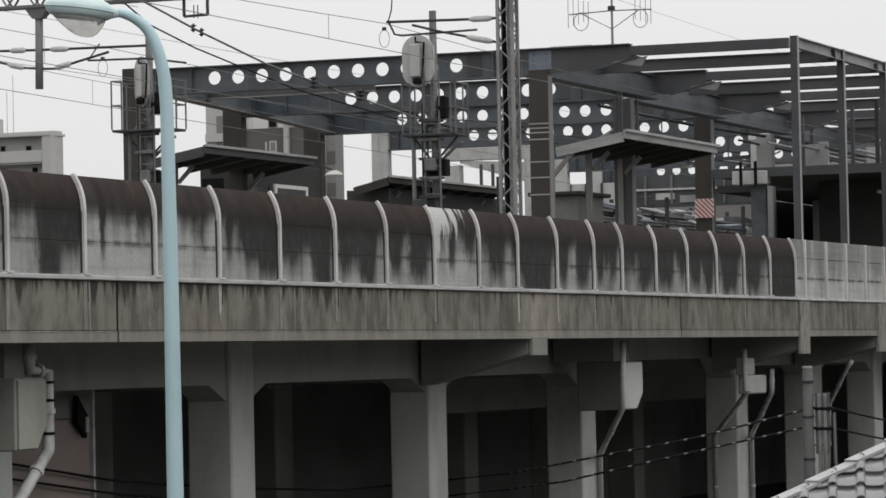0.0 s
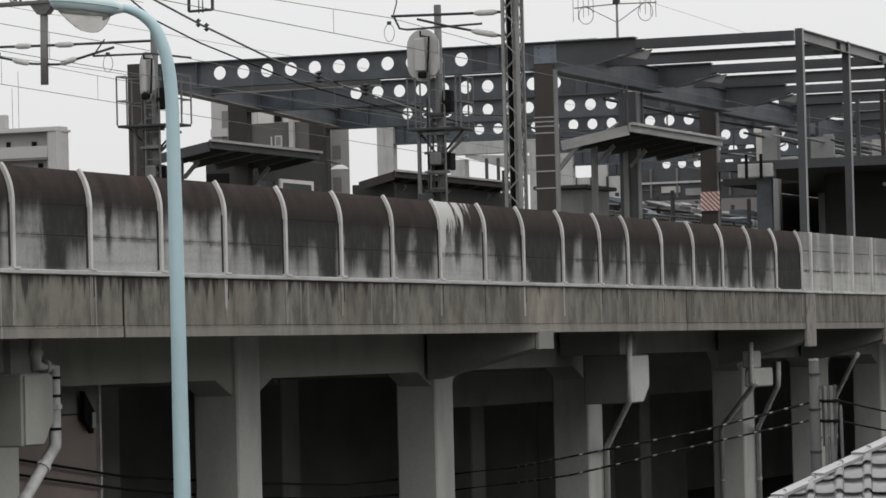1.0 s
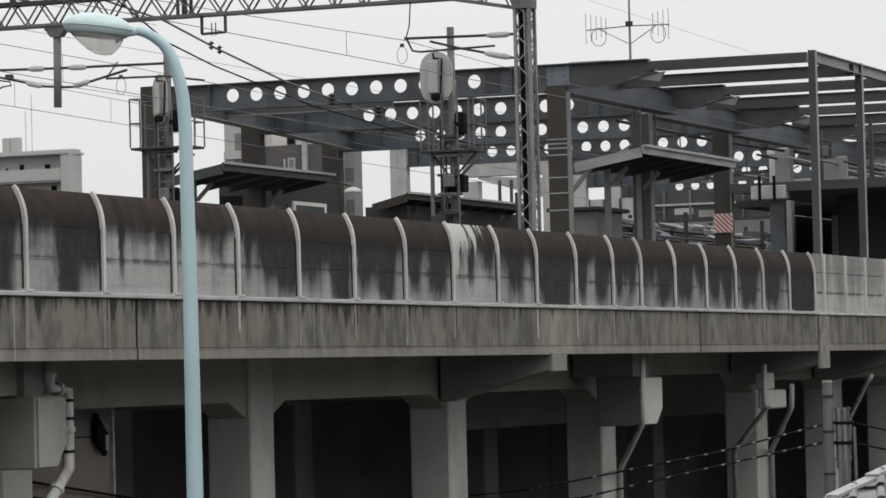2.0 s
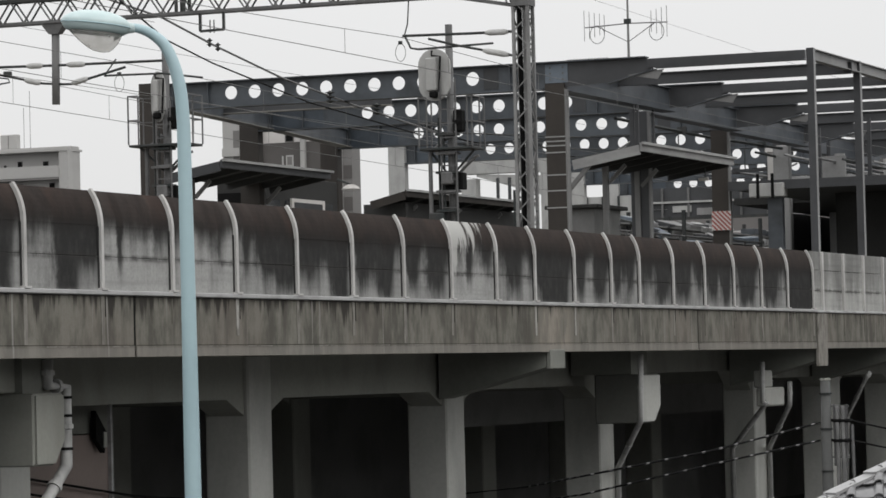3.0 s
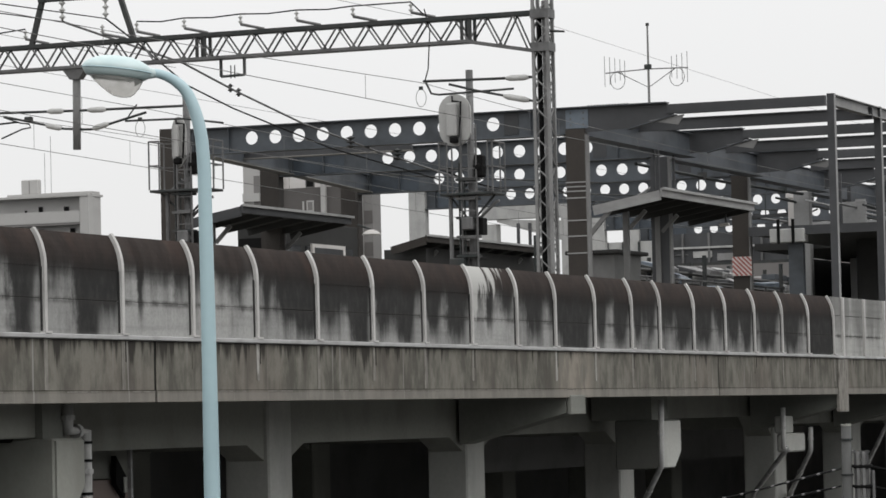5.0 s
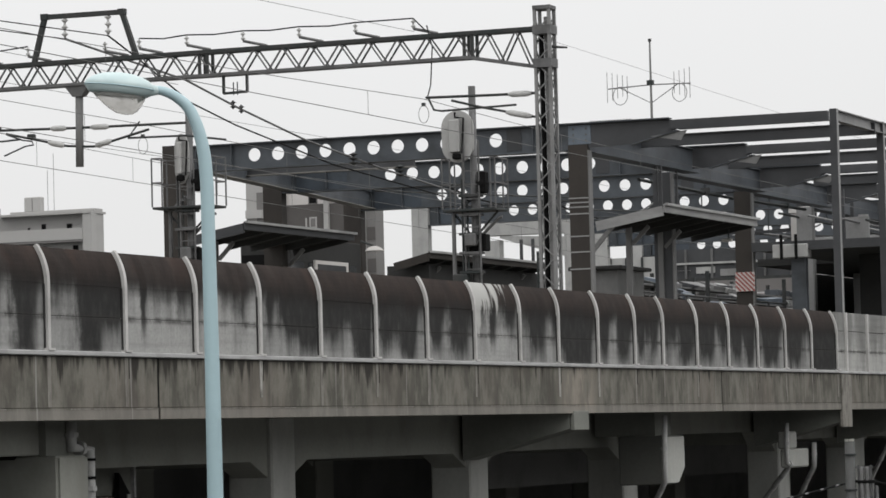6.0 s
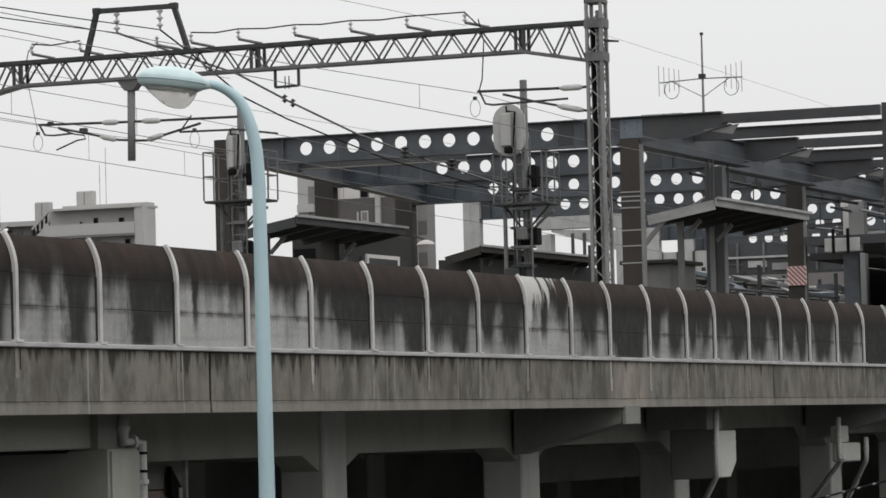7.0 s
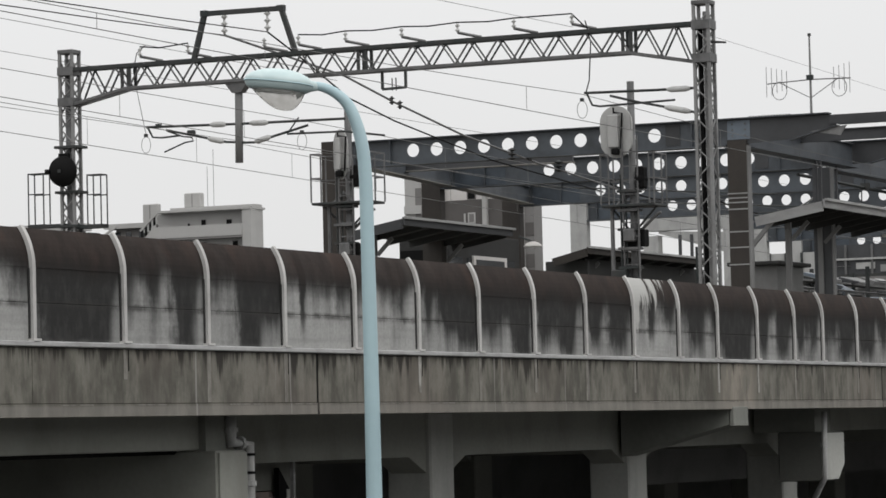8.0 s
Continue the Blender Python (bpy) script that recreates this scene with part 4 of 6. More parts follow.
def bent_frame(k):
    x = FX + PITCH * k
    s = thing("steel_bent", "blue-grey primed steel portal bent with round openings in its girder", "steel frame", (0, 0, 0), "station roof bents")
    yo, ym = OUTER_Y[k], MIDDLE_Y[k]
    holes = [HOLE_START[k] - 0.59 * i for i in range(int((HOLE_START[k] - ym - 1.6) / 0.59) + 1)]
    if k == 0:
        holes = [33.79 - 0.597 * i for i in range(11)]
    bm = bmesh.new()
    holed_web(bm, x, 0.03, 26.1 + ym - MIDDLE_Y[0], yo, G_BOT, G_TOP, holes, 0.155)
    bmesh.ops.remove_doubles(bm, verts=bm.verts[:], dist=0.0005)
    bmesh.ops.recalc_face_normals(bm, faces=bm.faces[:])
    girder = part("girder_web", bm, STEEL_BLUE, s)
    part("top_flange", boxed(x - 0.14, x + 0.14, 23.7 + ym - MIDDLE_Y[0], yo + 0.4, G_TOP, G_TOP + 0.025), STEEL_BLUE, girder)
    part("bottom_flange", boxed(x - 0.19, x + 0.19, 26.1 + ym - MIDDLE_Y[0], yo, G_BOT - 0.025, G_BOT), STEEL_BLUE, girder)
    for y in (yo - 1.2, yo - 0.3, 26.9 + ym - MIDDLE_Y[0]):
        part("stiffener", boxed(x - 0.12, x + 0.12, y - 0.01, y + 0.01, G_BOT, G_TOP), STEEL_BLUE, girder)
    d = ym - MIDDLE_Y[0]
    # solid cantilever that tapers to the light edge beams
    bm = bmesh.new()
    prof = [(26.1 + d, G_BOT), (26.1 + d, G_TOP), (23.7 + d, G_TOP), (23.55 + d, 11.72), (24.6 + d, 11.46)]
    lo = [bm.verts.new((x - 0.02, *p)) for p in prof]
    hi = [bm.verts.new((x + 0.02, *p)) for p in prof]
    bm.faces.new(lo)
    bm.faces.new(hi[::-1])
    for q in range(5):
        bm.faces.new((lo[q], hi[q], hi[(q + 1) % 5], lo[(q + 1) % 5]))
    bmesh.ops.recalc_face_normals(bm, faces=bm.faces[:])
    part("tapered_web", bm, STEEL_GREY, girder)
    bm = bmesh.new()
    bar(bm, (x, 24.62 + d, 11.44), (x, 23.5 + d, 11.7), 0.2, 0.02)
    part("taper_flange", bm, STEEL_BLUE, girder)
    # added pale triangle: paints the lit lower piece of the tapered end
    bm = bmesh.new()
    gusset = [(24.15 + d, 11.6), (23.3 + d, 11.7), (23.45 + d, 11.48)]
    lo = [bm.verts.new((x - 0.05, *p)) for p in gusset]
    hi = [bm.verts.new((x - 0.03, *p)) for p in gusset]
    bm.faces.new(lo)
    bm.faces.new(hi[::-1])
    for q in range(3):
        bm.faces.new((lo[q], hi[q], hi[(q + 1) % 3], lo[(q + 1) % 3]))
    bmesh.ops.recalc_face_normals(bm, faces=bm.faces[:])
    part("gusset_plate", bm, POST_GREY, girder, "pale triangle painting the lit taper end")
    part("splice_plate", boxed(x - 0.035, x + 0.035, 25.55 + d, 26.08 + d, 11.52, 11.94), PLATE_BLUE, girder, "pale blue splice plate")
    part("splice_plate", boxed(x - 0.03, x + 0.03, 27.2 + d, 27.55 + d, 11.45, 11.93), STEEL_GREY, girder)
    if k:
        part("splice_plate", boxed(x - 0.022, x + 0.022, yo - 1.75, yo - 0.35, 11.43, 11.88), STEEL_BLUER, girder, "bluer shop-primed splice plate")
    if k < 3:
        for by in (25.66 + d, 25.96 + d):
            for bz in (11.6, 11.73, 11.86):
                part("bolt", boxed(x - 0.05, x - 0.034, by - 0.02, by + 0.02, bz - 0.02, bz + 0.02), GALV, girder)
    part("edge_beam", boxed(x - 0.06, x + 0.06, 20.1, 23.7 + d, 11.74, G_TOP - 0.03), STEEL_GREY, s)
    part("edge_flange", boxed(x - 0.1, x + 0.1, 20.1, 23.5 + d, 11.72, 11.74), STEEL_GREY, s)
    # columns
    pale = k >= 3
    col = part("outer_column", boxed(x - 0.2, x + 0.1, yo, yo + 0.52, 6.0, 12.02), SIGNAL_GREY if pale else STEEL_BROWN, s, "pale clad column" if pale else "dark brown box column")
    part("base_plate", boxed(x - 0.35, x + 0.25, yo - 0.1, yo + 0.62, 6.0, 6.05), GALV_DARK, col)
    if k < 5:
        m = STEEL_PALE if pale else STEEL_GREY if k == 1 else STEEL_BROWN
        col = part("middle_column", boxed(x - 0.1, x + 0.1, ym + 0.07, ym + 0.52, 6.0, 11.5 if k == 0 else G_BOT - 0.026), m, s, "brown box column with pale corner")
        part("corner_strip", boxed(x - 0.105, x + 0.1, ym + 0.03, ym + 0.065, 6.0, G_BOT - 0.03), POST_GREY, col, "grey corner strip")
        if k == 0:
            for z in (8.72, 9.1, 9.45, 9.95, 10.1, 10.2, 10.3):
                part("band", boxed(x - 0.112, x - 0.1, ym + 0.07, ym + 0.54, z, z + 0.03), STEEL_PALE, col)
    return s


for k in range(7):
    bent_frame(k)
# light beams half way between the bents, on the street side only
for k in range(13):
    x = FX + PITCH / 2 * k
    post = thing("steel_edge_post", "dark grey H-section post standing on the deck behind the noise barrier", "steel post", (0, 0, 0), "edge posts")
    px = x * 1.0113
    part("web_face", boxed(px - 0.08, px - 0.065, 20.125, 20.285, 5.84, 12.05), STEEL_GREY, post)
    part("flange", boxed(px - 0.065, px + 0.09, 20.125, 20.14, 5.84, 12.05), STEEL_PALE, post, "pale street-side flange")
    part("inner_flange", boxed(px - 0.065, px + 0.09, 20.27, 20.285, 5.84, 12.05), STEEL_GREY, post)
    part("base_plate", boxed(px - 0.15, px + 0.15, 20.122, 20.4, 5.82, 5.84), GALV_DARK, post)
    if k % 2:
        rafter = thing("steel_rafter", "dark grey light steel rafter between the roof bents", "steel beam", (0, 0, 0), "light rafters")
        part("rafter_web", boxed(x - 0.02, x + 0.02, 20.1, 26.0, 11.72, 11.95), STEEL_GREY, rafter)
        part("rafter_flange", boxed(x - 0.08, x + 0.08, 20.1, 26.0, 11.95, 11.97), STEEL_GREY, rafter)
        part("rafter_flange", boxed(x - 0.08, x + 0.08, 20.1, 26.0, 11.7, 11.72), STEEL_GREY, rafter)
for k in range(6):
    xa, xb = FX + PITCH * k, FX + PITCH * (k + 1)
    for y, z0, z1, m, name in ((20.2, 11.8, 12.01, STEEL_PALE, "eaves_beam"), (25.7, 11.34, 11.9, STEEL_BLUE, "tie_beam")):
        y += MIDDLE_Y[k] - MIDDLE_Y[0] if 25 < y < 26 else 0
        if name == "eaves_beam":
            xa, xb = (FX + PITCH * k) * 1.0113, (FX + PITCH * (k + 1)) * 1.0113
        else:
            xa, xb = FX + PITCH * k, FX + PITCH * (k + 1)
        b = thing(name, "steel beam tying two roof bents together", "steel beam", (0, 0, 0), "tie beams")
        part("web", boxed(xa + 0.11, xb - 0.11, y - 0.015, y + 0.015, z0, z1), m, b)
        part("flange", boxed(xa + 0.11, xb - 0.11, y - 0.09, y + 0.09, z1, z1 + 0.02), m, b)
        wide = 0.2 if y > 24 else 0.09
        part("flange", boxed(xa + 0.11, xb - 0.11, y - wide, y + wide, z0 - 0.02, z0), m, b)
for k in range(2):
    # ties between the outer columns, which step outwards from bent to bent
    p, q1 = (FX + PITCH * k + 0.12, OUTER_Y[k] - 0.25), (FX + PITCH * (k + 1) - 0.12, OUTER_Y[k + 1] - 0.25)
    b = thing("tie_beam", "steel beam tying two outer columns together", "steel beam", (0, 0, 0), "tie beams")
    # lower flange in pale PRIMER: the lit underside is put into the colour
    for name, z, w, h, m in (("web", 11.66, 0.03, 0.46, STEEL_BLUE), ("flange", 11.9, 0.2, 0.02, STEEL_BLUE), ("flange", 11.42, 0.34, 0.02, PRIMER)):
        bm = bmesh.new()
        bar(bm, (*p, z), (*q1, z), w, h)
        part(name, bm, m, b)

purlin = thing("steel_purlin", "dark steel purlin under the first roof bay", "steel beam", (0, 0, 0))
part("purlin_web", boxed(77.45, 77.55, 31.43, 36.0, 11.57, 11.79), STEEL_GREY, purlin)
part("purlin_flange", boxed(77.35, 77.65, 31.43, 36.0, 11.55, 11.57), PRIMER, purlin, "primed lower flange")

# thin bracing rods and cables below the roof plane
for k in range(1, 5):
    xa, xb = FX + PITCH * k + 0.2, FX + PITCH * (k + 1) - 0.2
    for i, (ya, yb) in enumerate(((34.2, 30.4), (29.2, 32.6), (32.2, 33.6))):
        rod_thing = thing("brace_rod", "thin steel bracing rod between two roof bents", "steel rod", (0, 0, 0), "bracing rods")
        part("rod", rodded(sagging((xa, ya, 11.34), (xb, yb, 11.34), 0.03 * i), 0.022 + 0.008 * (i == 1), 6), (GALV_DARK, STEEL_PALE, CABLE)[i], rod_thing)

# shear studs left on the first girder
studs = thing("stud_row", "row of short steel studs welded along a girder top", "steel stud", (0, 0, 0))
for i in range(14):
    y = 24.62 + 0.07 * i
    part("stud", boxed(FX - 0.02, FX + 0.02, y, y + 0.026, G_TOP + 0.026, G_TOP + 0.055), GALV_DARK, studs)

# antenna on the first girder
antenna = thing("antenna_mast", "thin grey aerial mast with two small beam antennas", "antenna", (FX, 24.12, 11.99))
part("mast", rodded([(0, 0, 0), (0, 0, 1.72)], [0.03, 0.02], 8), POST_GREY, antenna)
part("mast_tip", rodded([(0, 0, 1.72), (0, 0, 1.78)], 0.04, 8), GALV_DARK, antenna)
part("clamp", boxed(-0.05, 0.05, -0.06, 0.08, 0.75, 0.86), GALV_DARK, antenna)
part("cross_arm", rodded([(0, -0.92, 0.74), (0, 0, 0.76), (0, 1.0, 0.72)], 0.014, 6), GALV, antenna)
part("stay", rodded([(0, -0.62, 0.74), (0, 0.0, 0.35), (0, 0.7, 0.72)], 0.01, 6), GALV, antenna)
for y0, ys in ((-0.66, (-0.9, -0.78, -0.66, -0.54)), (0.72, (1.02, 0.9, 0.78, 0.66, 0.55))):
    ring = [(0, y0 + 0.17 * math.cos(k * math.tau / 16), 0.55 + 0.2 * math.sin(k * math.tau / 16)) for k in range(17)]
    part("coax_loop", rodded(ring, 0.008, 5), GALV, antenna)
    for i, y in enumerate(ys):
        part("dipole", rodded([(0, y, 0.42 + 0.04 * i), (0, y, 1.1 - 0.03 * i)], 0.007, 5), GALV, antenna)

# ---- platforms and canopies ----
def platform(x0, x1, y0, y1):
    p = thing("platform", "grey concrete station platform with pale edge", "platform", (0, 0, 0), "platforms")
    part("slab", boxed(x0, x1, y0, y1, 5.99, 7.1), PIER, p)
    part("edge_coping", boxed(x0, x1, y0 - 0.06, y0 + 0.3, 7.1, 7.16), PIER_PALE, p)


platform(78.5, DECK_END, 25.4, 27.6)
platform(72.0, DECK_END, 36.3, 40.2)


def canopy(x0, x1, y_edge, y_low, z_edge, z_low, post_y, posts, label, edge=None):
    """A canopy whose sheet falls from its high edge to a gutter behind the posts."""
    c = thing("platform_canopy", label, "canopy", (0, 0, 0), "platform canopies")
    bm = bmesh.new()
    hull_box(bm, [(x0, y_edge, z_edge - 0.05), (x1, y_edge, z_edge - 0.05), (x1, y_low, z_low - 0.05), (x0, y_low, z_low - 0.05),
                  (x0, y_edge, z_edge), (x1, y_edge, z_edge), (x1, y_low, z_low), (x0, y_low, z_low)])
    # sheet and rafters near-black: the underside shade is in their colour
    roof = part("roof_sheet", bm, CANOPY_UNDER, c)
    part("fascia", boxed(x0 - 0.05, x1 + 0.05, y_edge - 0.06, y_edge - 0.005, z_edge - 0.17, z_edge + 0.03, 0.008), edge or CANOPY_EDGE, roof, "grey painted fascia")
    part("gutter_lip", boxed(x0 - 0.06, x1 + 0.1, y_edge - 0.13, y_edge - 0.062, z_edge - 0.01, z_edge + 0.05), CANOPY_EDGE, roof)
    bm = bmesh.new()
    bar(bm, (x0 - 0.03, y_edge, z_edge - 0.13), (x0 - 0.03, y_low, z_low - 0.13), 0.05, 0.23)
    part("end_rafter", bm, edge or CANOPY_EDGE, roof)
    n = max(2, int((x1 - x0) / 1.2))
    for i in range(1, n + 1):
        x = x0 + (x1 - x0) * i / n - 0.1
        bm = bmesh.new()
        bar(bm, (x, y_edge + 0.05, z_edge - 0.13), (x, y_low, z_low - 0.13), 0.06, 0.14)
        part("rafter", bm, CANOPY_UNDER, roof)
    for x in posts:
        post = part("canopy_post", boxed(x - 0.065, x + 0.065, post_y - 0.065, post_y + 0.065, 7.1, z_low - 0.05), POST_GREY, c)
        bm = bmesh.new()
        bar(bm, (x, post_y - 0.1, z_low - 0.5), (x, post_y - 0.5, z_low - 0.1), 0.07, 0.09)
        part("knee_brace", bm, POST_GREY, post)
    return c


canopy(77.6, 85.0, 25.25, 26.9, 10.34, 10.05, 26.55, (78.9, 81.35), "grey sloping platform canopy with pale fascia on steel posts")
canopy(76.3, 82.85, 35.4, 37.0, 10.34, 10.05, 36.7, (77.4, 81.6), "dark sloping platform canopy with grey fascia", STEEL_GREY)
canopy(92.5, 102.1, 37.15, 38.2, 10.32, 10.07, 37.9, (94.0, 97.5, 101.0), "dark low platform canopy further along the station", STEEL_BROWN)

brace = thing("canopy_brace", "grey steel knee brace holding the canopy end to a column", "brace", (0, 0, 0))
bm = bmesh.new()
bar(bm, (77.62, 27.02, 9.35), (77.62, 26.45, 9.98), 0.07, 0.1)
part("bar", bm, POST_GREY, brace)
part("hanger", boxed(77.58, 77.66, 26.98, 27.08, 8.4, 9.95), POST_GREY, brace)

# waiting hut and cabinets on the platforms
hut = thing("platform_hut", "grey sheet-clad hut on the platform", "hut", (0, 0, 0))
part("wall", boxed(82.0, 84.0, 27.9, 29.0, 5.99, 9.1, 0.02), POST_GREY, hut)
part("roof", boxed(81.8, 84.2, 27.75, 29.15, 9.1, 9.2, 0.02), CANOPY_UNDER, hut)
over = thing("overbridge", "blue-grey clad overbridge crossing the tracks beyond the platforms", "footbridge", (0, 0, 0))
part("side_cladding", boxed(119.8, 120.0, 30.0, 39.0, 10.4, 11.5), STEEL_GREY, over)
part("handrail_band", boxed(119.7, 119.79, 30.0, 39.0, 10.95, 11.02), SIGNAL_GREY, over)
part("bottom_chord", boxed(119.6, 119.79, 30.0, 39.0, 10.34, 10.44), GALV_DARK, over)
for k in range(9):
    part("upright", boxed(119.72, 119.79, 30.3 + 0.98 * k, 30.38 + 0.98 * k, 10.45, 11.5), GALV if k % 3 else GALV_DARK, over)
for k in range(3):
    part("infill_panel", boxed(119.75, 119.79, 36.2 + 0.9 * k, 36.9 + 0.9 * k, 10.5 + 0.12 * (k % 3), 10.75 + 0.1 * (k % 2)), SIGNAL_GREY if k % 2 else STEEL_PALE, over)
for y in (30.2, 38.8):
    part("leg", boxed(119.7, 120.1, y - 0.2, y + 0.2, 6.0, 10.34), STEEL_GREY, over)
part("infill_wall", boxed(119.82, 120.0, 39.01, 41.3, 6.0, 11.3), SIGNAL_GREY, over, "pale grey infill wall")
for k in range(4):
    part("upright", boxed(119.74, 119.81, 39.2 + 0.6 * k, 39.27 + 0.6 * k, 9.0, 11.3), GALV_DARK, over)
wall2 = thing("screen_wall", "pale grey screen wall behind the platform", "screen wall", (0, 0, 0))
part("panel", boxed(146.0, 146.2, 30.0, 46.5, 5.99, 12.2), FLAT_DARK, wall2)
part("cap", boxed(145.9, 146.3, 29.9, 46.6, 12.2, 12.35), STEEL_GREY, wall2)
# dark backdrop under the canopy; near-black walls and end carry its shade
hut2 = thing("platform_hut", "dark hut under the far canopy", "hut", (0, 0, 0))
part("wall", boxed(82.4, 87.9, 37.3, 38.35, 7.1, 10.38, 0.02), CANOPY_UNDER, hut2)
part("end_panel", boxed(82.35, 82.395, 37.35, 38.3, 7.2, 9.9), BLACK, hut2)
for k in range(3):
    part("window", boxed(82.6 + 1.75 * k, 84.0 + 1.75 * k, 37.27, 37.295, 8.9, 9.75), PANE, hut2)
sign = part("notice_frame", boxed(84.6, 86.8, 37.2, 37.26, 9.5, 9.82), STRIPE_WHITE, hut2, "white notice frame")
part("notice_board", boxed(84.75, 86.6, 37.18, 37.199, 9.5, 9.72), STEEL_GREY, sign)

# near-black walls fill the dark space under this canopy
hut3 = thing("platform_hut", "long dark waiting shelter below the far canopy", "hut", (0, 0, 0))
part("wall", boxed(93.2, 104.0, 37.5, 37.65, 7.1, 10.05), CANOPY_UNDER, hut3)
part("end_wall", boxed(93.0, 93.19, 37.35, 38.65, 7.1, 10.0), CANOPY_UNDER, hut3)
for k in range(3):
    part("window", boxed(94.0 + 1.5 * k, 95.0 + 1.5 * k, 37.47, 37.495, 8.9, 9.6), PANE, hut3)

# small fittings about the platforms
pl = thing("platform_lamp", "white domed platform lamp on a short bracket", "lamp", (0, 0, 0))
bm = bmesh.new()
lathe(bm, [(0.27, 0.0), (0.25, 0.03), (0.17, 0.1), (0.07, 0.14)], (89.0, 37.35, 10.23), sides=18)
part("shade", bm, STRIPE_WHITE, pl, "", True)
part("bracket", rodded([(89.0, 37.35, 10.37), (89.1, 37.8, 10.53)], 0.03, 6), GALV_DARK, pl)
lf = thing("ladder_frame", "dark steel access ladder frame above the far canopy", "ladder", (0, 0, 0))
for y in (35.1, 35.5):
    part("stile", boxed(97.0, 97.06, y - 0.03, y + 0.03, 7.1, 10.45), GALV_DARK, lf)
for k in range(9):
    part("rung", boxed(97.0, 97.05, 35.12, 35.48, 7.4 + 0.35 * k, 7.45 + 0.35 * k), GALV_DARK, lf)
for x, y, z0, z1 in ((84.2, 25.75, 9.78, 9.86),):
    tl = thing("tube_light", "white tube light fitting under a canopy", "lamp", (0, 0, 0), "tube lights")
    part("casing", boxed(x, x + 0.12, y - 0.12, y + 0.14, z0, z1, 0.015), STRIPE_WHITE, tl)
    part("hanger", boxed(x + 0.04, x + 0.07, y - 0.05, y - 0.02, z1, 10.1), GALV_DARK, tl)
for i, (y, z, s0, s1) in enumerate(((27.3, 11.3, 82.0, 97.0), (31.5, 11.25, 98.0, 112.0))):
    pipe = thing("service_pipe", "grey service pipe running under the roof girders", "pipe", (0, 0, 0), "service pipes")
    part("pipe", rodded([(s0, y, z), ((s0 + s1) / 2, y + 0.1, z - 0.03), (s1, y, z)], 0.045, 7), GALV if i % 2 else GALV_DARK, pipe)
    for k in range(4):
        x = s0 + (s1 - s0) * (k + 0.5) / 4
        part("clip", boxed(x - 0.03, x + 0.03, y - 0.07, y + 0.17, z - 0.08, z + 0.1), GALV_DARK, pipe)
for x, y, z in ((71.6, 30.5, 11.33), (75.3, 30.9, 11.3)):
    f = insulator("feeder_insulator", (x, y, z - 0.14), z + 0.14, None, 3, 0.12, GALV_DARK)
    tagged(f, "dark disc insulator strung in a feeder wire", "insulator", "feeder insulators")

# ---- upper concourse behind the edge posts ----
concourse = thing("concourse", "dark unfinished upper concourse floor on steel columns", "concourse", (0, 0, 0))
# slabs and walls near-black: the gloom below the floor is in their colour
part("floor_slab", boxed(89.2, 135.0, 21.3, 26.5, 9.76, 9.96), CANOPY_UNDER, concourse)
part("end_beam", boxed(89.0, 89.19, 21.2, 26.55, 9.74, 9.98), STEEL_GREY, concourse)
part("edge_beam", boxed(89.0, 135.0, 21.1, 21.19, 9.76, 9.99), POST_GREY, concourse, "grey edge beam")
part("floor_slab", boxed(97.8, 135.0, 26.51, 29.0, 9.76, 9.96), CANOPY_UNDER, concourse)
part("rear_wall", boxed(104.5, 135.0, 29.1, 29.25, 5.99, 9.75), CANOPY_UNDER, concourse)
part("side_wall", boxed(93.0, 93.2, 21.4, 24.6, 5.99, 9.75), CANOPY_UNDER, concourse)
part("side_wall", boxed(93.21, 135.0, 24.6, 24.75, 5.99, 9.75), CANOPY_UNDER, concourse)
rng = random.Random(11)
for i, (x, y) in enumerate(((89.9, 22.2), (92.0, 23.4), (94.5, 22.0), (98, 23.0), (95.0, 25.6), (99.0, 26.4))):
    part("stud", boxed(x - 0.05, x + 0.05, y, y + 0.1, 9.96, 11.7), STEEL_GREY if i % 3 else STEEL_BROWN, concourse)
for x, ya, yb, z1, m in ((104.0, 22.0, 24.4, 10.9, SIGNAL_GREY), (104.0, 24.6, 26.2, 11.3, FLAT_DARK), (110.0, 26.4, 29.0, 11.0, SIGNAL_GREY), (93.2, 21.5, 22.2, 11.2, FLAT_DARK), (99.5, 27.88, 28.45, 11.36, STRIPE_WHITE), (110.2, 27.3, 30.7, 11.2, STEEL_PALE), (118.0, 21.0, 30.0, 10.7, SIGNAL_GREY)):
    part("board", boxed(x, x + 0.1, ya, yb, 9.96, z1), m, concourse)
rng = random.Random(23)
for i in range(16):
    x, y = rng.uniform(91.0, 117.0), rng.uniform(21.8, 28.6)
    w, h = rng.uniform(0.2, 0.9), rng.uniform(0.3, 1.3)
    part("board", boxed(x, x + 0.12, y, y + w, 9.96, 9.96 + h), rng.choice((SIGNAL_GREY, STEEL_PALE, SIGNAL_GREY, POST_GREY, CANOPY_EDGE)), concourse)
for i in range(6):
    y = 22.0 + 1.1 * i
    part("conduit", rodded([(90.0 + i, y, 10.3 + 0.16 * i), (118.0, y + 0.6, 10.2 + 0.16 * i)], 0.035, 6), (GALV, STEEL_PALE, GALV_DARK)[i % 3], concourse)
part("pier_cap", boxed(99.45, 99.7, 27.45, 28.5, 11.365, 11.9), STRIPE_WHITE, concourse, "pale grey pier head")
part("hung_box", boxed(88.9, 89.3, 25.0, 25.95, 9.54, 9.9, 0.02), SIGNAL_GREY, concourse, "pale grey box hung under the floor")
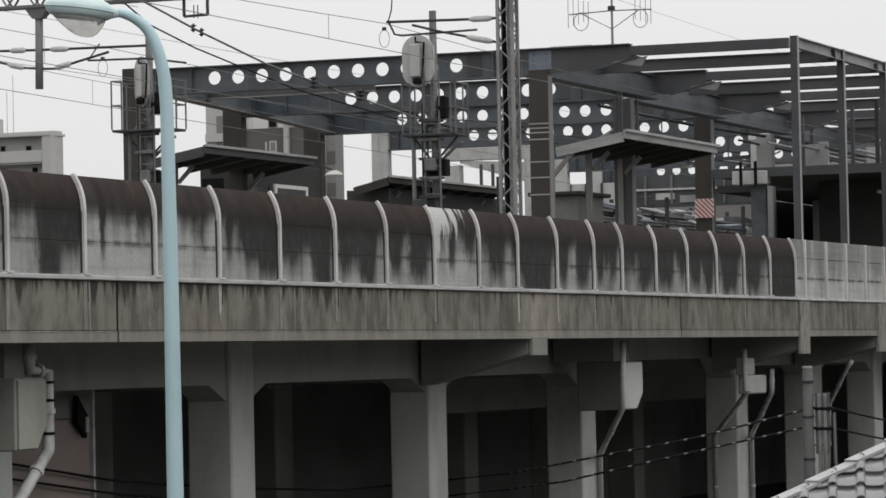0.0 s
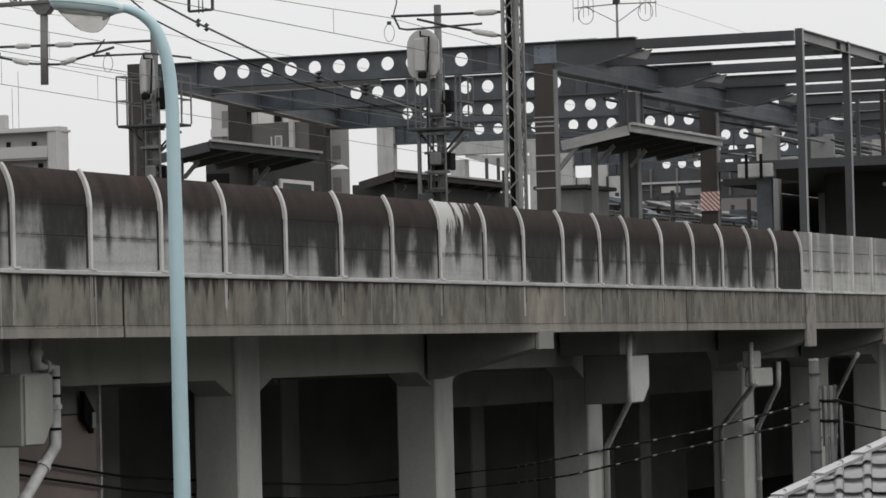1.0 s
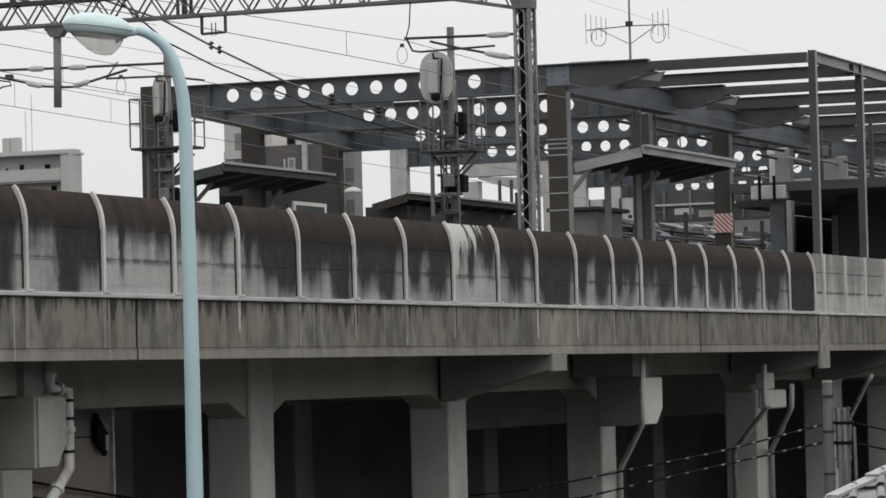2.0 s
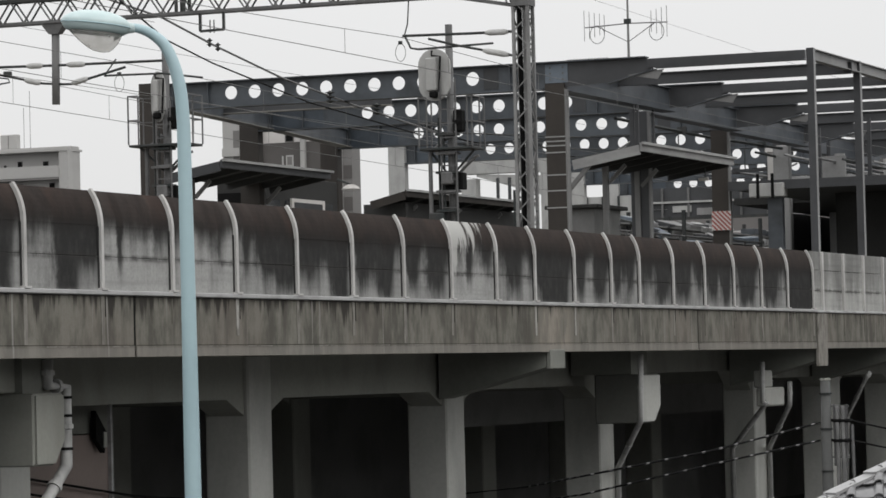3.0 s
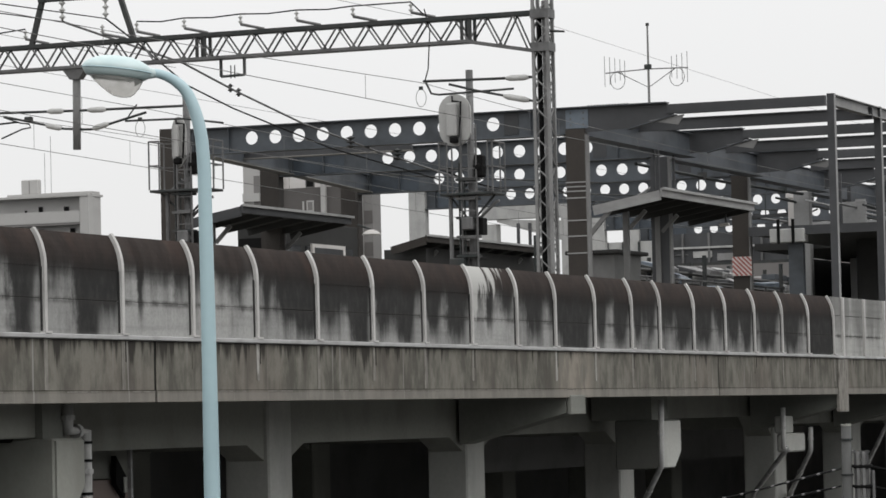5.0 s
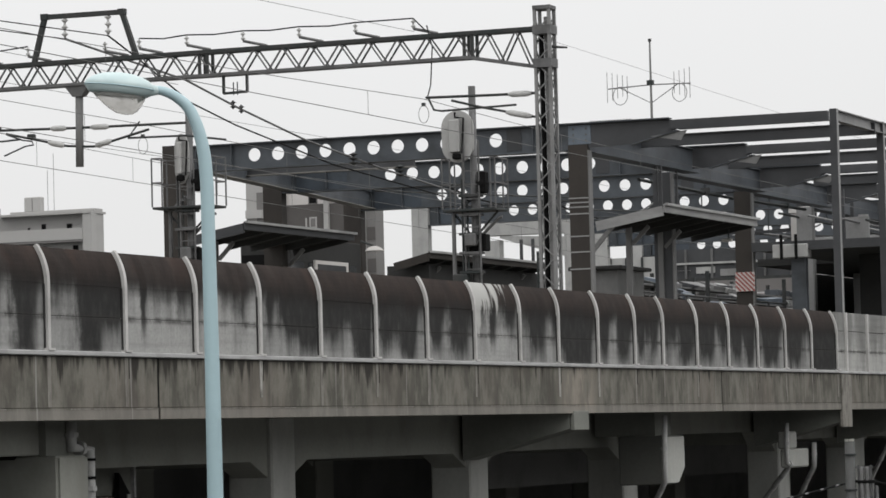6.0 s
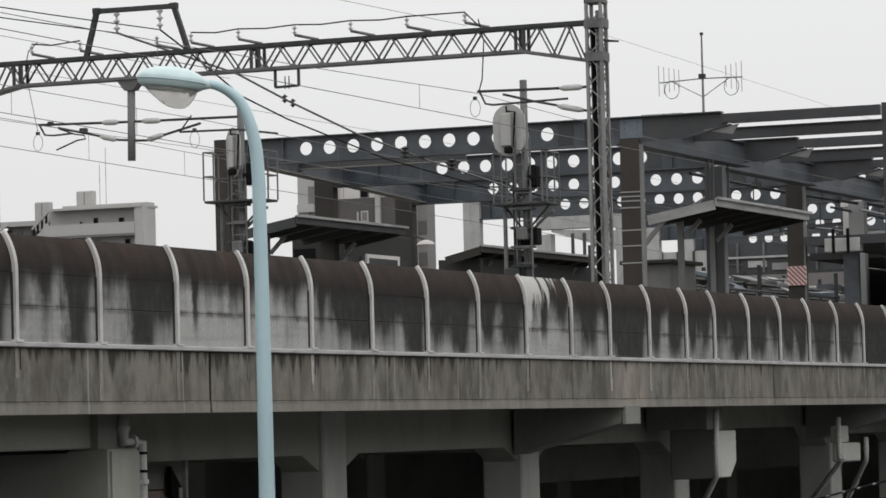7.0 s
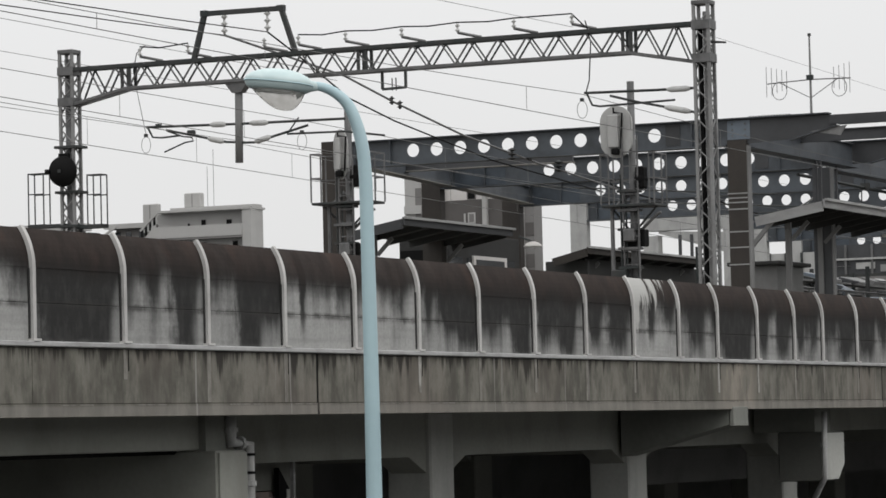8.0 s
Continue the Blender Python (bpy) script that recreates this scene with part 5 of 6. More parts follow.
for y in (25.3, 25.7):
    part("box_strap", boxed(88.88, 88.9, y - 0.04, y + 0.04, 9.5, 10.15), BLACK, concourse)
part("blue_pier", boxed(89.1, 89.3, 25.1, 25.5, 5.99, 9.53), STEEL_BLUE, concourse, "blue-grey painted pier")
part("duct", rodded([(90.5, 22.4, 9.3), (104.0, 22.9, 9.1)], 0.05, 8), SIGNAL_GREY, concourse)

for x, y, z0, z1 in ((78.0, 25.42, 10.3, 11.3), (78.0, 25.52, 10.3, 11.3), (80.0, 25.68, 10.3, 11.3)):
    h = thing("hanger_post", "thin steel hanger post below a roof tie beam", "steel post", (0, 0, 0), "hanger posts")
    part("bar", boxed(x - 0.03, x + 0.03, y - 0.025, y + 0.025, z0, z1), STEEL_GREY, h)
# stored material and clutter below the concourse
rng = random.Random(5)
for i in range(44):
    x, level = rng.uniform(94.5, 113.5), rng.choice((0, 1, 2))
    y, z = 30.93 + 0.54 * level, 8.65 + 0.36 * level
    pile = thing("stored_panel", "grey building panel laid on a steel storage rack", "building panel", (x, y, z), "stored panels")
    pile.rotation_euler = (rng.uniform(0.0, 0.5), rng.uniform(-0.05, 0.05), rng.uniform(-0.2, 0.2))
    part("sheet", boxed(-rng.uniform(0.3, 1.0), 0.6, -0.24, 0.24, -0.03, 0.02 + rng.uniform(0.02, 0.16), 0.01), rng.choice((SIGNAL_GREY, STEEL_PALE, PLATE_BLUE, STEEL_GREY, CANOPY_EDGE, GALV_DARK, POST_GREY, STEEL_BLUE)), pile)
rack = thing("storage_rack", "steel rack holding stacked building panels", "rack", (0, 0, 0))
for x in (94.0, 98.0, 102.0, 106.0, 110.0, 114.0):
    for y in (30.6, 32.3):
        part("rack_post", boxed(x - 0.05, x + 0.05, y - 0.05, y + 0.05, 5.99, 9.7), GALV_DARK, rack)
for z, ya in ((8.6, 30.66), (8.96, 31.2), (9.32, 31.74)):
    part("rack_shelf", boxed(93.9, 114.1, ya, ya + 0.5, z - 0.05, z), POST_GREY, rack)
part("rack_back", boxed(93.9, 114.1, 32.36, 32.4, 6.2, 9.3), SIGNAL_GREY, rack)

# link corridor far along the platforms
link = thing("link_corridor", "pale clad link corridor with open window strips", "corridor", (0, 0, 0))
part("top_beam", boxed(106.0, 106.5, 37.0, 40.6, 11.51, 11.95), SIGNAL_GREY, link)
part("pier", boxed(106.0, 106.4, 40.1, 40.6, 6.0, 11.35), SIGNAL_GREY, link)
bm = bmesh.new()
hull_box(bm, [(106.05, 37.2, 10.55), (106.3, 37.2, 10.55), (106.3, 40.09, 11.42), (106.05, 40.09, 11.42),
              (106.05, 37.2, 11.345), (106.3, 37.2, 11.345), (106.3, 40.09, 11.5), (106.05, 40.09, 11.5)])
bmesh.ops.recalc_face_normals(bm, faces=bm.faces[:])
part("sloping_wall", bm, SIGNAL_GREY, link)
for y in (38.95, 39.35):
    part("mullion", boxed(106.0, 106.045, y - 0.05, y + 0.05, 10.0, 11.35), STEEL_GREY, link)
for i, (x, z, ya, yb) in enumerate(((92.5, 10.85, 28.2, 31.5), (100.0, 10.85, 28.5, 32.5))):
    tray = thing("cable_tray", "grey cable tray hung below the roof girders", "cable tray", (0, 0, 0), "cable trays")
    part("tray", boxed(x, x + 0.25, ya, yb, z, z + 0.08), STEEL_GREY, tray)
    for j in range(int((yb - ya) / 1.7)):
        y = ya + 0.8 + j * 1.7
        part("hanger", boxed(x + 0.1, x + 0.13, y, y + 0.03, z + 0.08, 11.97), GALV_DARK, tray)
    part("cable", rodded(sagging((x + 0.1, ya, z + 0.1), (x + 0.1, yb, z + 0.1), 0.06), 0.03, 5), CABLE, tray)

rail = thing("concourse_railing", "grey tubular railing with pale panels under the concourse", "railing", (0, 0, 0))
for i in range(12):
    x = 84.5 + 1.6 * i
    part("railing_post", rodded([(x, 29.5, 7.1), (x, 29.5, 8.8)], 0.035, 6), GALV, rail)
for z in (7.6, 8.2, 8.8):
    part("handrail", rodded([(84.5, 29.5, z), (102.1, 29.5, z)], 0.03, 6), GALV, rail)

warning = thing("warning_board", "red and white diagonally striped warning board on a brown column", "warning board", (0, 0, 0))

SX, SY = FX + 2 * PITCH + 0.14, MIDDLE_Y[2] + 0.02
part("board", boxed(SX - 0.3, SX - 0.27, SY - 0.02, SY + 0.5, 8.72, 9.22), STRIPE_WHITE, warning)
for i in range(-4, 5):
    bm = bmesh.new()
    o = i * 0.125
    a, b = Vector((SX - 0.305, SY - 0.02 + o, 8.72)), Vector((SX - 0.305, SY + 0.48 + o, 9.22))
    lo, hi = max(0.0, -o / 0.5), min(1.0, 1.0 - o / 0.5 + 0.04)
    if hi - lo > 0.1:
        bar(bm, a.lerp(b, lo), a.lerp(b, hi), 0.05, 0.006, (1, 0, 0))
        part("stripe", bm, STRIPE_RED, warning)
    else:
        bm.free()

# ---- train standing beyond the platform ----
train = thing("train", "maroon commuter train with dark cab window", "train", (126.5, 38.0, 6.6))
train.rotation_euler = (0, 0, radians(5))
L, Wd = 19.0, 1.36
bm = bmesh.new()
section = [(-Wd, 0.85), (Wd, 0.85), (Wd, 2.9), (Wd * 0.86, 3.22), (Wd * 0.45, 3.4), (-Wd * 0.45, 3.4), (-Wd * 0.86, 3.22), (-Wd, 2.9)]
a = [bm.verts.new((0.25 if z > 1.9 else 0.0, y, z)) for y, z in section]
b = [bm.verts.new((L, y, z)) for y, z in section]
bm.faces.new(a)
bm.faces.new(b[::-1])
for k in range(8):
    bm.faces.new((a[k], b[k], b[(k + 1) % 8], a[(k + 1) % 8]))
bmesh.ops.recalc_face_normals(bm, faces=bm.faces[:])
body = part("body", bm, RED, train)
part("cab_window", boxed(-0.02, 0.26, -1.1, 1.1, 2.0, 2.85, 0.02), PANE, body)
for y in (-1.0, 1.0):
    part("headlight", boxed(0.1, 0.27, y - 0.13, y + 0.13, 2.88, 3.05, 0.03), STRIPE_WHITE, body)
part("roof_unit", boxed(4.0, 8.5, -0.8, 0.8, 3.4, 3.7, 0.05), STEEL_PALE, body)
for i in range(6):
    part("side_window", boxed(1.8 + i * 2.8, 3.6 + i * 2.8, -Wd - 0.012, -Wd + 0.02, 1.9, 2.7, 0.008), PANE, body)
part("underframe", boxed(0.4, L - 0.2, -1.1, 1.1, -0.6, 0.85), BLACK, train)

# ---- street lamp ----
lamp = thing("street_lamp", "pale turquoise street lamp with curved arm and glass bowl", "street lamp", (27.08, 12.89, 0))
SIDE = Vector((-0.43, 0.903, 0))


def at_lamp(s, z):
    return (SIDE.x * s, SIDE.y * s, z)


curve = [(0.0, 0.0), (0.0, 2.0), (0.0, 4.1), (0.003, 5.9), (0.012, 7.35), (0.03, 7.62), (0.075, 7.84), (0.15, 8.02), (0.25, 8.12), (0.36, 8.175), (0.47, 8.195)]
radii = [0.085, 0.08, 0.072, 0.063, 0.058, 0.056, 0.053, 0.05, 0.045, 0.04, 0.036]


def smooth(values, n=6):
    """Points of a smooth curve through the values."""
    out = []
    for i in range(len(values) - 1):
        p0, p1, p2, p3 = (values[max(i - 1, 0)], values[i], values[i + 1], values[min(i + 2, len(values) - 1)])
        for k in range(n):
            u = k / n
            out.append(tuple(0.5 * (2 * b + (c - a) * u + (2 * a - 5 * b + 4 * c - d) * u * u + (3 * b - a - 3 * c + d) * u ** 3) for a, b, c, d in zip(p0, p1, p2, p3)))
    return out + [values[-1]]


bend = smooth([(s, z, r) for (s, z), r in zip(curve[4:], radii[4:])])
curve, radii = curve[:4] + [(s, z) for s, z, r in bend], radii[:4] + [r for s, z, r in bend]
part("pole", rodded([at_lamp(s, z) for s, z in curve], radii, 24), LAMP_PAINT, lamp, "", True)
part("base_collar", rodded([(0, 0, 0), (0, 0, 0.35)], [0.16, 0.11], 20), LAMP_PAINT, lamp, "", True)
q = Matrix.Rotation(math.atan2(SIDE.y, SIDE.x), 4, "Z")
tilt = Matrix.Rotation(radians(-7), 4, "Y")


def lamp_shell(profile, squash, name, material, parent, lean=0.0):
    bm = bmesh.new()
    lathe(bm, profile, (0, 0, 0), sides=32, squash=squash)
    for v in bm.verts:
        v.co.x += lean * (v.co.z + 0.05)
    bmesh.ops.transform(bm, matrix=Matrix.Translation(at_lamp(0.74, 8.205)) @ q @ tilt, verts=bm.verts[:])
    bmesh.ops.recalc_face_normals(bm, faces=bm.faces[:])
    return part(name, bm, material, parent, "", True)


head = lamp_shell([(0.25, -0.05), (0.27, -0.035), (0.29, -0.01), (0.3, 0.015), (0.303, 0.03), (0.287, 0.055), (0.25, 0.085), (0.19, 0.113), (0.12, 0.131), (0.05, 0.138)], (1.0, 0.72), "cap", LAMP_CAP, lamp)
lamp_shell([(0.03, -0.215), (0.08, -0.206), (0.13, -0.178), (0.185, -0.13), (0.23, -0.08), (0.262, -0.035)], (0.92, 0.7), "glass_bowl", BOWL, head, 0.4)
lamp_shell([(0.303, 0.008), (0.308, 0.014), (0.303, 0.02)], (1.0, 0.72), "rim", LAMP_PAINT, head)
part("neck", rodded([at_lamp(s, z) for s, z in ((0.4, 8.185), (0.47, 8.187), (0.54, 8.185), (0.6, 8.18))], [0.037, 0.05, 0.075, 0.1], 16), LAMP_CAP, head, "", True)
part("pole_seam", boxed(-0.1, -0.06, -0.02, 0.02, 0.6, 1.0, 0.005), LAMP_PAINT, lamp)

# ---- tiled house roof ----
house = thing("house", "small house with silver-grey glazed tile hip roof", "house", (0, 0, 0))
RV, AV = Vector((0.2437, -0.9699, 0)), Vector((0.9699, 0.2437, 0))
HIP = Vector((27.0, 7.55, 3.94))
SLOPE = math.tan(radians(25))


def on_roof(r, d, lift=0.0):
    """A place on the street-facing slope: r along the courses, d up the slope in plan."""
    return HIP + RV * r + AV * d + Vector((0, 0, SLOPE * d + lift))


COURSE, WIDE = 0.245, 0.225
bm = bmesh.new()
base_lo = [on_roof(-1.2, -1.2, -0.05), on_roof(6.0, -1.2, -0.05), on_roof(6.0, 2.2, -0.05), on_roof(2.2, 2.2, -0.05)]
hull_box(bm, [p - Vector((0, 0, 0.1)) for p in base_lo] + base_lo)
slab = part("roof_boarding", bm, STEEL_BROWN, house)
tile_bm = bmesh.new()
cols, depth = 20, COURSE + 0.05


def tile_height(u):
    """Shallow pan with a half-round roll along one side."""
    if u > 0.68:
        return 0.008 + 0.032 * math.sqrt(max(0.0, 1 - ((u - 0.84) / 0.16) ** 2))
    return 0.008 - 0.008 * math.sin(u / 0.68 * math.pi)


rows = []
for v_at, lift in ((-0.003, 0.03), (0.012, 0.036), (depth, 0.0)):
    rows.append([tile_bm.verts.new((i / cols * (WIDE + 0.008), v_at, tile_height(i / cols) + lift)) for i in range(cols + 1)])
under = [tile_bm.verts.new((i / cols * (WIDE + 0.008), 0.05, tile_height(i / cols) + 0.022)) for i in range(cols + 1)]
for i in range(cols):
    for a, b in ((rows[0], rows[1]), (rows[1], rows[2])):
        tile_bm.faces.new((a[i], a[i + 1], b[i + 1], b[i])).smooth = True
    tile_bm.faces.new((under[i], under[i + 1], rows[0][i + 1], rows[0][i]))
tile_mesh = bpy.data.meshes.new("roof_tile")
tile_bm.to_mesh(tile_mesh)
tile_bm.free()
tile_mesh.materials.append(TILE)
frame_m = Matrix((RV.to_4d(), (AV + Vector((0, 0, SLOPE))).normalized().to_4d(), RV.cross((AV + Vector((0, 0, SLOPE))).normalized()).to_4d(), (0, 0, 0, 1))).transposed()
for i in range(4):
    frame_m[3][i] = 1.0 if i == 3 else 0.0
for j in range(-4, 8):
    for i in range(-5, 20):
        d, r = j * COURSE * math.cos(radians(25)), i * WIDE
        if r + WIDE < d or d > 1.7 or r > 3.6:
            continue
        place = Matrix.Translation(on_roof(r, d, 0.02)) @ frame_m
        if r > d + COURSE + 0.05:
            t = new("roof_tile", tile_mesh)
            t.parent = house
            t.matrix_basis = place
            continue
        # tiles that meet the hip are cut along it
        bm = bmesh.new()
        bm.from_mesh(tile_mesh)
        bmesh.ops.transform(bm, matrix=place, verts=bm.verts[:])
        bmesh.ops.bisect_plane(bm, geom=bm.verts[:] + bm.edges[:] + bm.faces[:], plane_co=HIP, plane_no=(AV - RV).normalized(), clear_outer=True)
        if len(bm.faces) > 3:
            part("roof_tile", bm, TILE, house, "", True)
        else:
            bm.free()
for i in range(9):
    a0, a1 = -1.0 + i * 0.32, -1.0 + (i + 1) * 0.32 + 0.03
    p, q2 = on_roof(a0 - 0.03, a0, 0.058), on_roof(a1 - 0.03, a1, 0.036)
    bm2 = bmesh.new()
    bar(bm2, p, q2, 0.15, 0.025)
    part("hip_cap", bm2, TILE_CAP, house)
part("wall", boxed(27.6, 31.0, 2.2, 6.2, 0, 3.6, 0.01), FLAT_WALL, house)

# ---- utility pole and cables ----
upole = thing("utility_pole", "grey concrete utility pole with steel side frame", "utility pole", (58.1, 15.7, 0))
part("pole", rodded([(0, 0, 0), (0, 0, 4.86)], [0.12, 0.085], 14), POLE_GREY, upole, "", True)
part("cap", rodded([(0, 0, 4.86), (0, 0, 4.9)], 0.09, 14), PIER, upole)
bm = bmesh.new()
for y in (-0.14, -0.36):
    bar(bm, (0, y, 3.4), (0, y, 4.45), 0.03, 0.035)
for z in (3.55, 4.42):
    bar(bm, (0, -0.05, z), (0, -0.4, z), 0.03, 0.03)
part("side_frame", bm, GALV, upole)
for z in (4.18, 3.84):
    part("clamp_bar", rodded([(0, 0.0, z), (0, -0.42, z)], 0.028, 6), BLACK, upole)
for z in (3.3, 4.02, 4.62):
    part("band", rodded([(0, 0, z), (0, 0, z + 0.03)], 0.108, 14), GALV_DARK, upole, "dark steel band")
for y in (-0.2, -0.3):
    part("rack_upright", boxed(-0.05, 0.05, y - 0.03, y + 0.03, 3.0, 4.42, 0.01), GALV_PALE, upole, "galvanised cable rack")
for z in (3.8, 4.14):
    part("clamp_head", boxed(-0.06, 0.06, -0.44, -0.12, z, z + 0.06, 0.015), BLACK, upole)
part("riser_pipe", rodded([(0, -0.47, 2.5), (0, -0.45, 4.1)], 0.03, 8), GALV, upole)
for pts, lab in ((((42.70, 22.85, 3.85), (46.04, 22.85, 3.47), (49.84, 22.85, 3.21), (54.39, 22.85, 2.98), (59.39, 22.84, 2.95), (57.09, 20.80, 3.14), (56.05, 19.40, 3.35), (56.70, 17.30, 3.73), (57.72, 15.70, 4.15)), "black sagging street cable strung to a utility pole"),
                 (((42.55, 22.85, 3.66), (43.25, 22.85, 3.58), (46.07, 22.85, 3.28), (49.83, 22.85, 2.98), (54.37, 22.85, 2.74), (59.38, 22.84, 2.66), (57.08, 20.80, 2.87), (56.03, 19.40, 3.04), (56.68, 17.30, 3.50), (57.69, 15.70, 3.85)), "lower black sagging street cable strung to a utility pole")):
    strung = wire("street_cable", pts, 0.019, lab, CABLE, "cable", "street cables")
    for p, q2 in list(zip(pts, pts[1:]))[-3:]:
        for i in range(7):
            a = Vector(p).lerp(Vector(q2), (i + 0.5) / 7)
            u = (Vector(q2) - Vector(p)).normalized() * 0.03
            part("cable_tie", rodded([a - u, a + u], 0.022, 6), GALV, strung)
for z0, z1 in ((4.18, 3.2), (3.84, 2.9)):
    wire("street_cable", sagging((58.1, 15.3, z0), (67.0, 12.6, z1), 0.12), 0.017, "black street cable running on from the utility pole", CABLE, "cable", "street cables")

# ---- drain pipes under the deck ----
def drain(points, label, r=0.055):
    d = thing("drain_pipe", label, "drain pipe", (0, 0, 0), "drain pipes")
    part("pipe", rodded(points, r, 10), PVC, d, "", True)
    for p, q3 in zip(points, points[1:]):
        p, q3 = Vector(p), Vector(q3)
        m = p.lerp(q3, 0.5)
        u = (q3 - p).normalized() * 0.03
        part("collar", rodded([m - u, m + u], r * 1.25, 10), PVC, d)


drain([(39.4, 20.75, 5.45), (39.4, 20.75, 5.12), (39.78, 20.7, 5.1), (39.78, 20.7, 4.1), (39.2, 20.75, 3.6), (38.6, 20.8, 3.1)], "grey drain pipe stepping down beside a beam head", 0.078)
straps = thing("pipe_strap", "black steel straps round a grey drain pipe", "pipe strap", (0, 0, 0))
for z in (4.95, 4.72, 4.3):
    part("strap", rodded([(39.78, 20.7, z), (39.78, 20.7, z + 0.035)], 0.088, 10), BLACK, straps)
drain([(62.7, 20.5, 5.4), (62.62, 20.5, 4.16), (65.38, 21.9, 3.2), (65.38, 21.9, 1.0)], "grey drain pipe below a cross beam head")
drain([(71.57, 20.7, 5.2), (71.52, 20.7, 4.35), (71.9, 20.72, 4.32)], "short grey drain stub with clamps")
drain([(73.67, 20.7, 4.76), (73.62, 20.7, 4.26), (76.13, 21.9, 3.28), (76.13, 21.9, 1.0)], "grey drain pipe bending back to a column")
drain([(71.9, 20.75, 4.3), (75.25, 22.5, 3.3), (75.25, 22.5, 1.0)], "grey drain pipe running back along a column side")
drain([(79.9, 20.5, 4.9), (79.83, 20.6, 4.74), (81.51, 21.5, 3.86), (81.6, 21.6, 2.0)], "sloping grey drain pipe", 0.05)
wire("tray_cable", [(8, 21.2, 5.0), (39.0, 21.2, 5.02)], 0.03, "black cable run under the deck edge", CABLE, "cable")

# ---- overhead wires ----
def line(points, r, label, mat=None):
    return wire("overhead_wire", points, r * 0.8, label, mat, "wire", "overhead wires")


for y, zm, zc in ((23.7, 11.26, 10.78), (29.4, 11.12, 10.62), (32.75, 11.2, 10.66)):
    fan = {23.7: 0.0, 29.4: 0.05, 32.75: 0.08}[y]
    ya, yb = y - fan * 47, y + fan * 48
    sag = 0.06 if fan else 0.28
    line(sagging((PX - 47, ya, zm), (PX, y, zm), sag) + sagging((PX, y, zm), (PX + 48, yb, zm), sag)[1:], 0.008, "thin messenger wire above a track")
    line([(PX - 47, ya, zc), (PX, y, zc), (PX + 48, yb, zc)], 0.009, "thin contact wire above a track")
    for i in range(-5, 9):
        x = PX + 2.4 + i * 5.0
        u = ((x - PX) % 47) / 47
        bm = bmesh.new()
        yy = y + fan * (x - PX)
        rod(bm, [(x, yy, zc), (x, yy, zm - sag * 4 * u * (1 - u))], 0.005, 4)
        tagged(part("dropper", bm, WIRE), "thin dropper hanging the contact wire", "wire", "droppers")
line(sagging((10, 31.0, 12.9), (PX, 31.0, 12.84), 0.45), 0.014, "dark feeder wire held by the portal", CABLE)
line(sagging((10, 30.08, 12.9), (PX, 30.08, 12.84), 0.45), 0.014, "dark feeder wire held by the portal", CABLE)
line([(PX, 31.0, 12.84), (63.96, 30.9, 12.47), (66.4, 30.9, 12.1), (69.9, 30.9, 11.65), (74.0, 30.9, 11.3), (80, 30.9, 10.9)], 0.03, "thick grey feeder sloping down past the steelwork", GALV)
line([(PX, 30.08, 12.84), (60.3, 30.1, 12.5), (62.5, 30.1, 11.85), (64.6, 30.1, 11.55), (69.5, 30.1, 11.05), (76, 30.1, 10.7)], 0.022, "black feeder sloping down past the steelwork", CABLE)
for x, z in ((66.2, 12.13), (66.6, 12.07)):
    f = insulator("feeder_insulator", (x, 30.9, z - 0.08), z + 0.1, None, 2, 0.07, GALV_DARK)
    tagged(f, "dark disc insulator strung in a feeder wire", "insulator", "feeder insulators")
line([(10, 33.5, 12.96), (PX + 10, 33.5, 12.95)], 0.008, "thin overhead earth wire above the tracks")
line([(PX, 21.3, 12.2), (80, 21.3, 11.9), (120, 21.3, 11.9)], 0.004, "thin wire running on from the lattice mast")
line([(40, 23.7, 12.1), (PX, 23.84, 12.5)], 0.006, "thin overhead wire above the tracks")

for y, z in ((34.6, 12.58), (31.5, 10.95)):
    line([(10, y, z + 0.03), (PX, y, z), (PX + 50, y, z - 0.02)], 0.007, "thin grey overhead wire above the tracks")

# ---- apartment blocks beyond the railway ----
block = thing("apartment_block", "pale grey rendered apartment block with small windows and roof tanks", "apartment block", (0, 0, 0))
BX = 350.0
part("wall", boxed(BX, BX + 2.0, 180.0, 192.4, 0, 31.0), FLAT_WALL, block)
part("roof_slab", boxed(BX - 1.3, BX + 2.4, 179.9, 191.9, 31.0, 31.25), FLAT_WALL, block)
part("parapet", boxed(BX + 0.2, BX + 2.2, 180.2, 190.9, 31.25, 31.6), FLAT_WALL, block)
part("end_wall", boxed(BX - 1.2, BX - 0.01, 179.9, 181.0, 0, 30.99), FLAT_WALL, block)
for z in (29.3, 26.55, 23.8):
    # slabs darker than the fronts, with the loggia shade in their colour
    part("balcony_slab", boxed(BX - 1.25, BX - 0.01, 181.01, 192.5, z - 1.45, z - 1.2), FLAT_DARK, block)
    part("balcony_wall", boxed(BX - 1.3, BX - 1.12, 181.01, 192.6, z - 1.19, z + 0.1), FLAT_WALL, block)
for y, z, w, h in ((186.25, 29.3, 0.5, 0.75), (182.95, 29.15, 0.6, 0.8), (188.3, 29.5, 0.2, 0.2), (186.2, 26.9, 0.5, 0.6), (182.2, 26.8, 0.6, 0.7)):
    win = part("window", boxed(BX - 0.06, BX - 0.01, y - 0.06, y + w + 0.06, z - 0.06, z + h + 0.06), FLAT_DARK, block)
    part("pane", boxed(BX - 0.09, BX - 0.065, y, y + w, z, z + h), BLACK, win)
block.location = (0, 0.7, -0.3)
